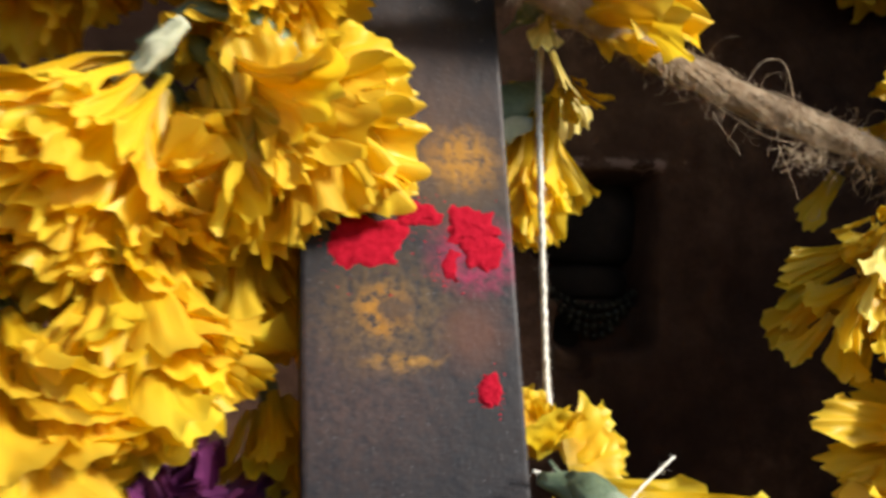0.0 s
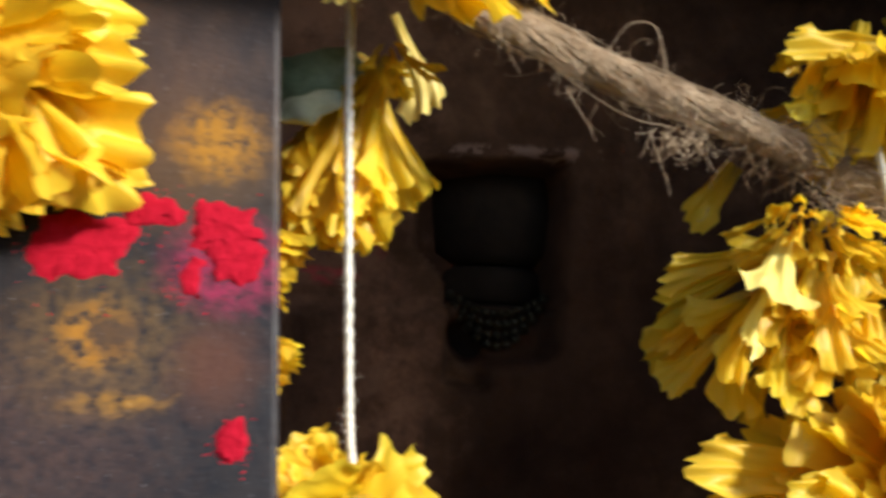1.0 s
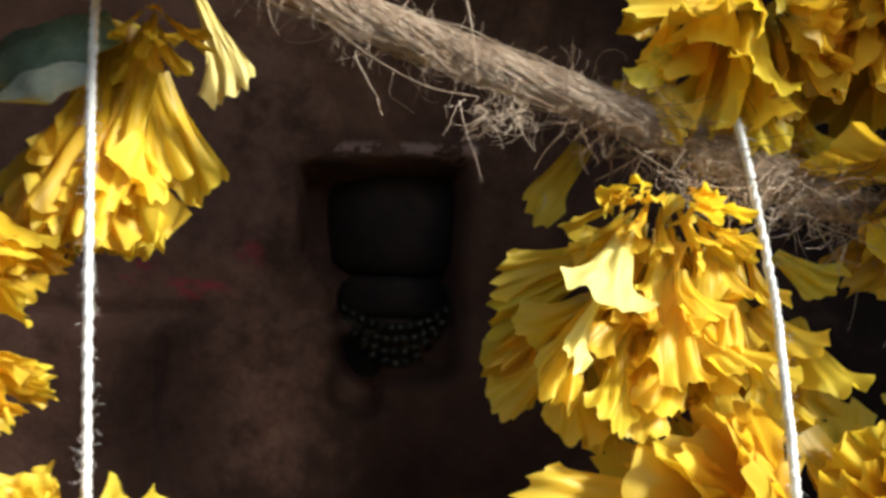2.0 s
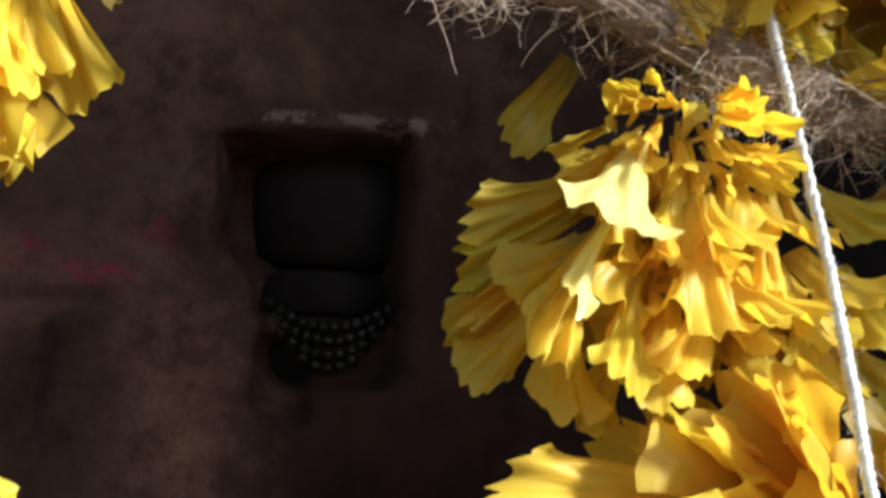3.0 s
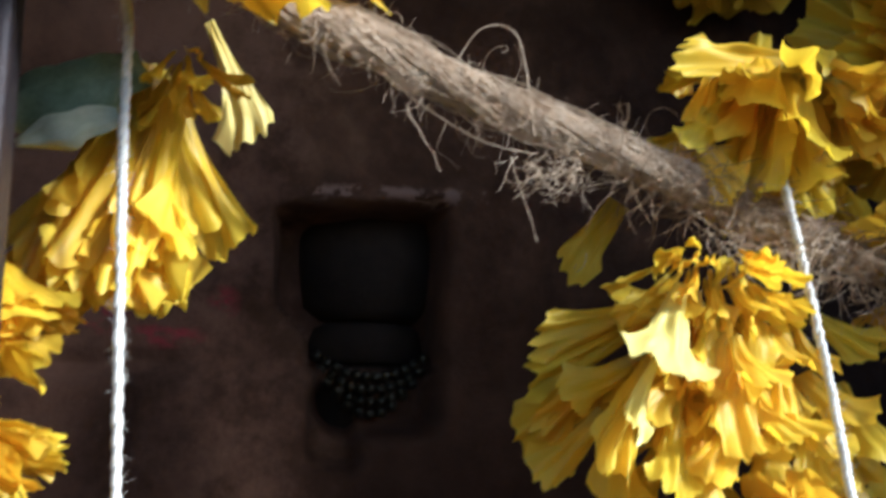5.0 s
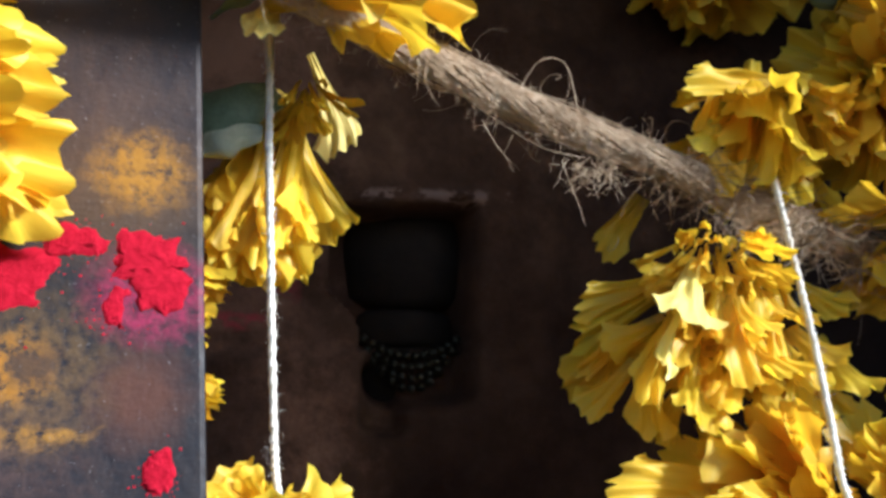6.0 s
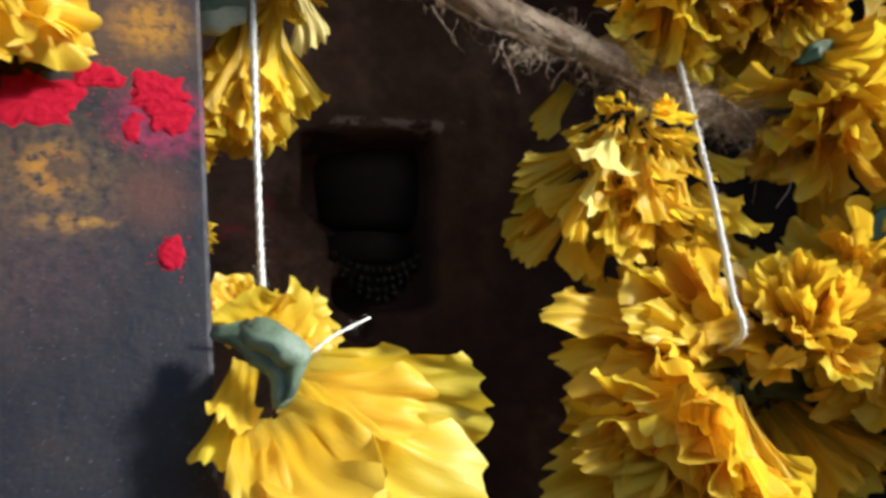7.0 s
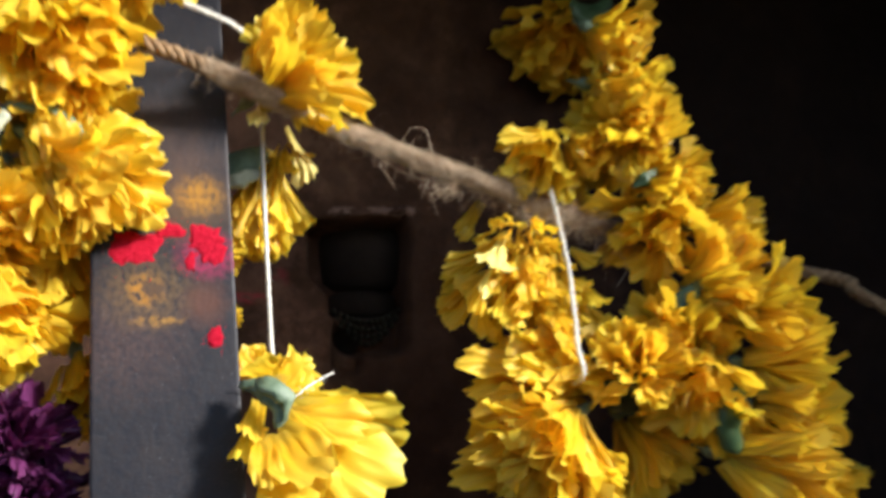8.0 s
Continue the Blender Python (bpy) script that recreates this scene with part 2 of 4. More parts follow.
def tube(line, radius, sides=6, bm=None, ends=True):
    """A round tube along a line; radius may be a function of 0..1."""
    bm = bm or bmesh.new()
    rings, side = [], None
    for i, p in enumerate(line):
        d = (line[min(i + 1, len(line) - 1)] - line[max(i - 1, 0)]).normalized()
        side = (d.orthogonal() if side is None else side - d * side.dot(d)).normalized()
        up = d.cross(side)
        r = radius(i / (len(line) - 1)) if callable(radius) else radius
        rings.append([bm.verts.new(p + r * (math.cos(a) * side + math.sin(a) * up)) for a in (2 * math.pi * j / sides for j in range(sides))])
    for a, b in zip(rings, rings[1:]):
        for j in range(sides):
            bm.faces.new((a[j], a[(j + 1) % sides], b[(j + 1) % sides], b[j])).smooth = True
    if ends and sides > 3:
        bm.faces.new(rings[0][::-1])
        bm.faces.new(rings[-1])
    return bm


def frames_along(line):
    side = None
    for i, p in enumerate(line):
        d = (line[min(i + 1, len(line) - 1)] - line[max(i - 1, 0)]).normalized()
        side = (d.orthogonal() if side is None else side - d * side.dot(d)).normalized()
        yield p, d, side, d.cross(side)


def ply(line, offset, radius, turns, phase, wob=0.0, seed=0):
    """One strand of a twisted cord, wound round the line."""
    out = []
    for i, (p, d, s, u) in enumerate(frames_along(line)):
        a = phase + turns * 2 * math.pi * i / (len(line) - 1)
        q = noise.noise_vector(p * 300 + Vector((seed, 0, 0))) * wob
        out.append(p + offset * (math.cos(a) * s + math.sin(a) * u) + q)
    return tube(out, radius, 7)


# ---- petals ----
def petal_mesh(name, seed, wide, a0, a1, bend, ruffle, material, flares=(0.02, 0.22), waist=0.26, crease=1.0, nu=24, nv=14):
    """A petal of length 1 along +y: rolled at its root, flaring to a ruffled, toothed edge."""
    rnd = random.Random(seed)
    ph = [rnd.uniform(0, 6.28) for _ in range(6)]
    flare = rnd.uniform(*flares)
    k1, k2 = rnd.choice((2.0, 3.0, 4.0)), rnd.choice((5.0, 6.0, 7.0))
    side = rnd.uniform(-0.22, 0.22) * (0.4 if flares[0] > 0.12 else 1.0)
    verts, uvs, faces = [], [], []
    for j in range(nv + 1):
        v = j / nv
        s = v * v * (3 - 2 * v)
        w = wide * (waist + 0.16 * v + (0.84 - waist) * v ** 2.3)
        arc = a0 + (a1 - a0) * s
        rad = w / arc
        for i in range(nu + 1):
            u = 2 * i / nu - 1
            th = arc * u / 2
            length = 1 - 0.05 * u * u - 0.17 * u ** 4 + 0.045 * math.sin(k1 * 1.7 * u + ph[0]) + 0.03 * math.sin(k2 * 2.2 * u + ph[1])
            y = v * (1 + (length - 1) * v * v)
            x = rad * math.sin(th) + side * v * v + 0.02 * math.sin(5 * v + ph[5])
            z = rad * (1 - math.cos(th)) + bend * v * v
            edge = abs(u) ** 3
            z += ruffle * v ** 2.4 * (math.sin(k1 * 2 * u + ph[2] + 2.0 * v) * 0.6 + 0.5 * math.sin(k2 * 1.6 * u + ph[3]))
            z -= flare * v ** 5 * (0.6 + 0.5 * u * math.sin(ph[0]))
            z += crease * 0.014 * math.sin(9 * u + ph[4]) * (0.5 + 0.5 * v) + 0.05 * edge * math.sin(7 * v + ph[4]) * v
            q = noise.noise_vector((u * 2.2 + seed, v * 3.4, seed * 0.37))
            z += 0.065 * q.z * (0.3 + v) + crease * 0.035 * noise.noise((u * 4.6, v * 5.5 + seed, 3.1)) * (0.2 + v)
            x += 0.025 * q.x * v
            y += 0.03 * q.y * v + (0.05 * noise.noise((u * 5.5, seed, 2.0)) + 0.022 * noise.noise((u * 12, seed, 5.0))) * v ** 6
            verts.append((x, y, z))
            uvs.append((i / nu, v))
    for j in range(nv):
        for i in range(nu):
            a = j * (nu + 1) + i
            faces.append((a, a + 1, a + nu + 2, a + nu + 1))
    me = bpy.data.meshes.new(name)
    me.from_pydata(verts, [], faces)
    lay = me.uv_layers.new(name="UVMap")
    for loop in me.loops:
        lay.data[loop.index].uv = uvs[loop.vertex_index]
    me.polygons.foreach_set("use_smooth", [True] * len(faces))
    me.materials.append(material)
    me.update()
    return me


def petal_set(material, n, seed, wide=(0.42, 0.72), ruffle=(0.03, 0.08), bend=(-0.14, 0.24), tip=(0.8, 2.4), flares=(0.02, 0.22), roll=(3.4, 5.2), waist=0.26, crease=1.0):
    rnd = random.Random(seed)
    return [petal_mesh("petal", seed * 100 + i, rnd.uniform(*wide), rnd.uniform(*roll), rnd.uniform(*tip),
                       rnd.uniform(*bend), rnd.uniform(*ruffle), material, flares, waist, crease) for i in range(n)]


PETALS = petal_set(YELLOW, 26, 3, roll=(2.2, 3.8), waist=0.36)
TRUMPETS = petal_set(YELLOW, 20, 4, (0.5, 0.85), (0.02, 0.055), (-0.16, 0.10), (1.4, 2.6), (0.10, 0.3), (2.6, 4.2), 0.33)
WIDES = petal_set(YELLOW, 8, 8, (0.62, 0.9), (0.03, 0.06), (-0.1, 0.3), (0.8, 1.6), (0.05, 0.2), (1.4, 2.4), 0.42)
LONGS = petal_set(YELLOW, 12, 6, (0.34, 0.55), (0.02, 0.05), (-0.08, 0.12), (1.6, 3.2), (0.08, 0.26))
PALES = petal_set(PALE, 6, 15, (0.7, 0.85), (0.02, 0.05), (-0.1, 0.05), (1.2, 1.7), (0.13, 0.2), (2.4, 3.2), 0.28)
SPATHES = petal_set(PALE, 4, 21, (0.46, 0.52), (0.003, 0.008), (-0.03, 0.03), (0.6, 0.8), (0.02, 0.05), (1.2, 1.6), 0.16)
BELLS = petal_set(YELLOW, 10, 24, (0.5, 0.7), (0.04, 0.09), (-0.06, 0.08), (1.0, 1.6), (0.06, 0.24), (1.9, 3.0), 0.40, 0.6)
SHEATHS = petal_set(YELLOW, 9, 27, (0.34, 0.5), (0.035, 0.07), (-0.04, 0.06), (0.9, 1.5), (0.02, 0.1), (2.2, 3.4), 0.42)
BROADS = petal_set(YELLOW, 8, 31, (0.5, 0.62), (0.008, 0.022), (-0.05, 0.1), (0.5, 1.0), (0.02, 0.1), (0.7, 1.4), 0.50, 0.3)
PURPLES = petal_set(PURPLE, 5, 7, (0.30, 0.42), (0.02, 0.05))


MIXED = PETALS + TRUMPETS + TRUMPETS[:10]


def set_petal(me, parent, root, way, facing, length, width=1.0, label=""):
    """A petal from root along way, its inner face turned to facing."""
    y = Vector(way).normalized()
    z = Vector(facing) - y * Vector(facing).dot(y)
    z = z.normalized() if z.length > 1e-4 else y.orthogonal().normalized()
    x = y.cross(z)
    m = Matrix((x, y, z)).transposed().to_4x4()
    ob = part("petal", me, None, parent, label)
    ob.matrix_basis = Matrix.Translation(root) @ m @ Matrix.Diagonal((length * width, length, length, 1))
    return ob


def calyx_mesh(length, radius, seed):
    """A ribbed green cup at the root of a flower, along +y, with a short stalk behind."""
    bm = bmesh.new()
    profile = ((-0.9, 0.16), (-0.5, 0.18), (-0.15, 0.35), (0.1, 0.8), (0.4, 1.0), (0.75, 0.9), (1.0, 0.82))
    rings = []
    for v, r in profile:
        rings.append([bm.verts.new((radius * r * (1 + 0.10 * math.cos(6 * a + seed)) * math.cos(a), length * v, radius * r * (1 + 0.10 * math.cos(6 * a + seed)) * math.sin(a)))
                      for a in (math.pi * j / 9 for j in range(18))])
    for a, b in zip(rings, rings[1:]):
        for j in range(18):
            bm.faces.new((a[j], a[(j + 1) % 18], b[(j + 1) % 18], b[j]))
    bm.faces.new(rings[0])
    bm.faces.new(rings[-1][::-1])
    bmesh.ops.recalc_face_normals(bm, faces=bm.faces[:])
    me = bpy.data.meshes.new("calyx")
    smooth(bm).to_mesh(me)
    bm.free()
    me.materials.append(GREEN)
    return me


CALYX = [calyx_mesh(1.0, 0.42, s) for s in (0.0, 1.3)]
FLOWERS = []


def flower(root, tip, spread, count, droop=0.1, seed=None, petals=None, label="yellow flower with ruffled petals strung on the garland",
           inner=0.5, layer=0.24, short=0.0, calyx=5.0, name="yellow_flower", group="flowers of the garland", roots=5.0):
    """A flower head whose petals fan from root towards tip, spread degrees to each side. Millimetres."""
    seed = len(FLOWERS) if seed is None else seed
    rnd = random.Random(1000 + seed)
    root, axis = mm(*root), mm(*tip) - mm(*root)
    size = axis.length
    axis.normalize()
    side = axis.orthogonal().normalized()
    up = axis.cross(side)
    ob = new(name)
    ob.empty_display_size = 0.005
    ob.location = root
    tagged(ob, label, "flower", group)
    FLOWERS.append(ob)
    count = int(count * (1 + 0.9 * layer))
    for i in range(count):
        f = (i + 0.5) / count
        th = radians(spread) * f ** 0.6 * rnd.uniform(0.75, 1.1)
        phi = i * 2.39996 + rnd.uniform(-0.35, 0.35)
        out = math.cos(phi) * side + math.sin(phi) * up
        way = math.cos(th) * axis + math.sin(th) * out
        way = (way + Vector((0, 0, -droop * rnd.uniform(0.5, 1.3))) + Vector([rnd.uniform(-0.09, 0.09) for _ in range(3)])).normalized()
        facing = axis * math.sin(th) - out * math.cos(th) + Vector([rnd.uniform(-0.45, 0.45) for _ in range(3)])
        if f < 0.3:
            facing = Vector([rnd.uniform(-1, 1) for _ in range(3)])
        length = size * (1 - layer * 0.8) * rnd.uniform(0.9, 1.24) * (1 - short * f * rnd.uniform(0.3, 1.3))
        start = out * roots * MM * math.sqrt(f) + axis * size * (layer * (1 - f) + rnd.uniform(0, 0.14))
        set_petal(rnd.choice(petals or MIXED), ob, start, way, facing, length, rnd.uniform(0.85, 1.2))
    if calyx:
        c = part("calyx", rnd.choice(CALYX), None, ob, "grey-green ribbed calyx")
        m = Matrix((side, axis, up)).transposed().to_4x4()
        c.matrix_basis = Matrix.Translation(-axis * calyx * 0.55 * MM) @ m @ Matrix.Diagonal((calyx * MM,) * 3).to_4x4()
    return ob


def extra(ob, root, tip, facing, width, me, label=""):
    """One more petal of a flower, at its own place in millimetres."""
    return set_petal(me, ob, mm(*root) - ob.location, mm(*tip) - mm(*root), facing, (mm(*tip) - mm(*root)).length, width, label)


def blade(ob, root, tip, width, facing, me, label=""):
    """One petal of a flower from root to tip, its flared end that many millimetres wide."""
    span = (mm(*tip) - mm(*root)).length
    xs = [v.co.x for v in me.vertices]
    return set_petal(me, ob, mm(*root) - ob.location, mm(*tip) - mm(*root), facing, span, width * MM / (span * (max(xs) - min(xs))), label)


# ---- alcove: walls, floor, and an unseen slab and right wall for shade ----
floor = part("floor", slab((-1.6, -1.9, -0.95), (1.6, 0.5, -0.9)), EARTH)
tagged(floor, "worn grey stone floor", "floor", kind="structure")


def carved(x, z):
    """Depth of the carved back wall's face at x, z, in millimetres."""
    q = Vector((x, z, 0)) / 1000
    d = 119 + 5 * noise.noise(q * 14) + 2.6 * noise.noise(q * 46 + Vector((3, 1, 0))) + 0.9 * noise.noise(q * 150)
    wx, wz = x + 1.6 * noise.noise(q * 60), z + 1.4 * noise.noise(q * 55 + Vector((0, 7, 0)))
    q2 = min(1, max(0, (12 - wz) / 14))
    top = max(-12 + 9 * q2 * q2 * (3 - 2 * q2) - wx, wx - 34, wz - 36 - 0.08 * (wx - 11), -9 - wz)
    pocket = math.hypot(max(abs(wx - 16) - 9, 0), max(abs(wz + 12) - 5, 0)) - 8
    d += max(28 * min(1, max(0, 0.5 - top / 2.4)), 18 * min(1, max(0, 0.5 - pocket / 4)))
    low = math.hypot(max(abs(wx - 4) - 3, 0), max(abs(wz + 24) - 6, 0)) - 4
    d += 9 * min(1, max(0, 0.5 - low / 3))
    d -= 3.6 * math.exp(-((wz - 39 - 0.15 * (wx - 20)) / 2.0) ** 2) * (1 if 4 < wx < 34 else math.exp(-(min(abs(wx - 4), abs(wx - 34)) / 4) ** 2))
    d -= 6 * math.exp(-((wx - 52) / 9) ** 2) * min(1, max(0, (wz + 40) / 30))
    if wz < -9:
        d -= 3 * min(1, (-9 - wz) / 4) * (1 if wx < -4 else math.exp(-((wx + 4) / 3) ** 2))
    d += 4 * math.exp(-((wx + 50) / 2.2) ** 2) * min(1, max(0, (-8 - wz) / 8))
    d += 2.5 * math.exp(-((wz + 8) / 3) ** 2) * (1 if wx < -40 else math.exp(-((wx + 40) / 5) ** 2))
    return d


xs = np.concatenate([np.linspace(-760, -205, 24), np.linspace(-200, 345, 300), np.linspace(352, 480, 10)])
zs = np.concatenate([np.linspace(-900, -135, 26), np.linspace(-130, 190, 190), np.linspace(196, 300, 10)])
verts = [(x * MM, carved(x, z) * MM, z * MM) for z in zs for x in xs]
nx = len(xs)
faces = [(j * nx + i, j * nx + i + 1, (j + 1) * nx + i + 1, (j + 1) * nx + i) for j in range(len(zs) - 1) for i in range(nx - 1)]
me = bpy.data.meshes.new("wall_back")
me.from_pydata(verts, [], faces)
me.polygons.foreach_set("use_smooth", [True] * len(faces))
me.update()
wall = part("wall_back", me, SOOT_SHADED)
tagged(wall, "soot-dark carved stone wall with a deep recess, shade painted in at its right", "wall", kind="structure")
tagged(part("wall_behind", slab((-0.9, 0.21, -0.9), (0.7, 0.35, 0.42)), SOOT_SHADED), "rough stone mass behind the carved wall", "wall", kind="structure")
# the tall right one is a sun blocker for the right garland and back wall
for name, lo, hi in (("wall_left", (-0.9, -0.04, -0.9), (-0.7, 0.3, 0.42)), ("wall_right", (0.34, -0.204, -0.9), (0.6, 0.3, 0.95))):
    tagged(part(name, slab(lo, hi, 0.004, 8, 0.003, 3), SOOT_SHADED), "unseen soot-dark stone side wall added to the alcove", "wall", kind="structure")
for name, lo, hi in (("wall_front", (-1.6, -1.9, -0.9), (1.6, -1.8, 0.1)), ("wall_court_west", (-1.6, -1.8, -0.9), (-1.5, 0.5, 0.1)), ("wall_court_east", (1.5, -1.8, -0.9), (1.6, 0.5, 0.1))):
    tagged(part(name, slab(lo, hi, 0.004), EARTH), "plain stone wall round the small court", "wall", kind="structure")
# slab added out of view; its front edge keeps the sun off the back wall
shade_slab = part("ceiling", slab((-0.9, -0.145, 0.2), (0.7, 0.108, 0.42), 0.004, 8, 0.003, 5), SOOT_SHADED)
tagged(shade_slab, "unseen dark slab added over the alcove to shade the back wall", "ceiling", kind="structure")

# ---- iron bar ----
BAR = pose(-0.0702, -0.0285, 0.0, -10.9, -2.3, 3.3)
bar = new("iron_bar")
bar.matrix_world = BAR
tagged(bar, "flat weathered iron bar dabbed with red and yellow powder", "bar")
bm = slab((-0.0199, 0.0, -0.915), (0.0199, 0.009, 0.32), 0.0009)
part("blade", bm, IRON, bar)


def powder(x, z, rx, rz, seed, height=0.5):
    """A caked dab of powder with a ragged rim on the face of the bar."""
    bm = bmesh.new()
    n, rings = 84, 8
    rows = []
    for r in range(1, rings + 1):
        row = []
        for j in range(n):
            a = 2 * math.pi * j / n
            square = (abs(math.cos(a)) ** 3.2 + abs(math.sin(a)) ** 3.2) ** (-1 / 3.2)
            rag = square * (0.96 + 0.34 * noise.noise((math.cos(a) * 1.3, math.sin(a) * 1.3, seed)))
            q = r / rings * rag
            px, pz = x + rx * q * math.cos(a), z + rz * q * math.sin(a)
            jag = noise.noise_vector((px * 0.55, pz * 0.55, seed)) * 1.5 + noise.noise_vector((px * 1.9, pz * 1.9, seed)) * 0.55
            px, pz = (px + jag.x * r / rings) * MM, (pz + jag.z * r / rings) * MM
            lift = height * MM * (1 - (r / rings) ** 3) * (0.5 + 0.9 * abs(noise.noise((px * 500, pz * 500, seed))))
            row.append(bm.verts.new((px, -lift + (0.0002 if r == rings else -0.00005), pz)))
        rows.append(row)
    mid = bm.verts.new((x * MM, -height * 0.7 * MM, z * MM))
    for j in range(n):
        bm.faces.new((mid, rows[0][j], rows[0][(j + 1) % n]))
        for a, b in zip(rows, rows[1:]):
            bm.faces.new((a[j], b[j], b[(j + 1) % n], a[(j + 1) % n]))
    bmesh.ops.recalc_face_normals(bm, faces=bm.faces[:])
    return part("powder_dab", smooth(bm), RED, bar, "caked red powder")


powder(-8.0, -8.0, 7.6, 5.4, 2)
powder(1.6, -2.4, 4.9, 2.5, 5, 0.45)
powder(11.6, -4.6, 5.6, 4.0, 8)
powder(13.4, -9.5, 4.4, 4.2, 11, 0.4)
powder(7.8, -12.5, 1.4, 3.0, 14, 0.35)
powder(13.6, -35.6, 2.2, 3.2, 17, 0.5)

bm = bmesh.new()
dots = random.Random(12)
for i in range(260):
    cx, cz, r = dots.choice(((-8.3, -8.3, 8), (0.8, -3, 5), (12, -7, 7), (8, -13, 4), (13.6, -36, 4), (-8.3, -8.3, 10)))
    x, z, q = dots.gauss(cx, r * 0.55), dots.gauss(cz, r * 0.45), dots.uniform(0.06, 0.24)
    if abs(x) < 18:
        ring = [bm.verts.new(((x + q * math.cos(a)) * MM, -0.00003, (z + q * math.sin(a)) * MM)) for a in (1.2566 * j for j in range(5))]
        top = bm.verts.new((x * MM, -q * 0.7 * MM, z * MM))
        for j in range(5):
            bm.faces.new((ring[j], ring[(j + 1) % 5], top))
tagged(part("powder_crumb", bm, RED, bar, "scattered red powder grains"), kind="stuff")

# ---- rope ----
ROPE = spline([mm(-700, -60, 190), mm(-260, -46, 100), mm(-137, -43, 68), mm(-106, -42, 59), mm(-76.8, -40, 50.9), mm(-62, -37, 47), mm(-49.4, -32, 43.8), mm(-33, -23, 40),
               mm(-15.5, -15, 35.6), mm(1.4, -10, 30.9), mm(18.5, -7, 25.9), mm(36.3, -6, 21), mm(55.7, -4, 14.6), mm(76.4, -2, 8.6), mm(95, 1, 5), mm(145.9, -14.0, -10.0), mm(165.6, -18.0, -15.0), mm(177.1, -22.0, -24.8), mm(300, -20, -75), mm(440, 40, -90)], 560)
rope = new("jute_rope")
tagged(rope, "frayed brown jute rope strung across the iron bar", "rope")
for s in range(3):
    part("strand", ply(ROPE, 0.00125, 0.00125, 30, s * 2.094, 0.0005, s * 7), JUTE, rope)
rnd = random.Random(41)
bm = bmesh.new()
for i in range(3000):
    # fibres that lie along the twist
    k = int(150 + 230 * rnd.random())
    a, tw = rnd.uniform(0, 6.28), rnd.uniform(0.03, 0.12)
    n = rnd.randint(8, 18)
    line = []
    lift = rnd.uniform(0.0, 0.0009) * rnd.choice((1, 1, 1, 2.2))
    for j, (p, d, s, u) in enumerate(frames_along(ROPE[k:k + n * 2:2])):
        r = 0.0023 + lift * math.sin(math.pi * j / n) + rnd.uniform(-0.00012, 0.00012)
        line.append(p + r * (math.cos(a + tw * j) * s + math.sin(a + tw * j) * u))
    if len(line) > 3:
        tube(line, rnd.uniform(0.00004, 0.00010), 3, bm)
tagged(part("fibre_layer", bm, FIBRE, rope, "loose jute fibres"), kind="stuff")
bm = bmesh.new()


def hair(start, way, length, curl, thick, bm):
    """A loose fibre that curls round on itself and sags."""
    p, d = Vector(start), Vector(way).normalized()
    line, n = [p.copy()], 11
    axis = Vector([rnd.uniform(-1, 1) for _ in range(3)]).normalized()
    turn, grow = curl * rnd.uniform(0.1, 0.42), rnd.uniform(0.9, 1.12)
    for j in range(n):
        d.rotate(Matrix.Rotation(turn, 3, axis))
        turn *= grow
        d = (d + Vector([rnd.uniform(-0.12, 0.12) for _ in range(3)]) * curl + Vector((0, 0, -0.05))).normalized()
        p = p + d * length / n
        line.append(p.copy())
    tube(line, lambda v: thick * (1.1 - 0.6 * v), 3, bm)


for i in range(1300):
    k = int(150 + 240 * rnd.random())
    p, d = ROPE[k], (ROPE[k + 1] - ROPE[k]).normalized()
    o = d.orthogonal().normalized()
    o.rotate(Matrix.Rotation(rnd.uniform(0, 6.28), 3, d))
    hair(p + o * 0.0022, o * rnd.uniform(0.05, 0.4) + d * rnd.choice((-1, 1)), rnd.uniform(0.003, 0.009) * rnd.choice((1, 1, 1, 1.5)), rnd.uniform(0.6, 1.8), rnd.uniform(0.00003, 0.00006), bm)
dark = bmesh.new()
for i in range(520):
    gx = rnd.uniform(34, 96)
    q = mm(gx, rnd.uniform(-9, 0), 21 - (gx - 40) * 0.28 + rnd.uniform(-5, 2))
    hair(q, (rnd.choice((-1, 1)), rnd.uniform(-0.5, 0.3), rnd.uniform(-0.7, 0.3)), rnd.uniform(0.006, 0.014), rnd.uniform(0.3, 1.2), rnd.uniform(0.00006, 0.00012), dark)
for i in range(280):
    # the frayed tuft under the rope and the mat above the hanging flower
    gx = rnd.uniform(46, 92)
    lump = i % 4 == 0
    q = mm(rnd.gauss(20.5, 3.0), rnd.gauss(-9.5, 1.3), rnd.gauss(18.2, 1.5)) if lump else mm(gx, rnd.uniform(-11, -4), 10.5 - (gx - 64) * 0.27 + rnd.uniform(-7, 1))
    hair(q, (rnd.uniform(-1, 1), rnd.uniform(-1, 0.2), rnd.uniform(-1.3, 0.2)), rnd.uniform(0.003, 0.009) if lump else rnd.uniform(0.005, 0.013),
         rnd.uniform(1.0, 2.2) if lump else rnd.uniform(0.6, 1.8), rnd.uniform(0.00004, 0.00007), bm)
tagged(part("mat", dark, JUTE, rope, "matted brown jute fibres"), kind="stuff")
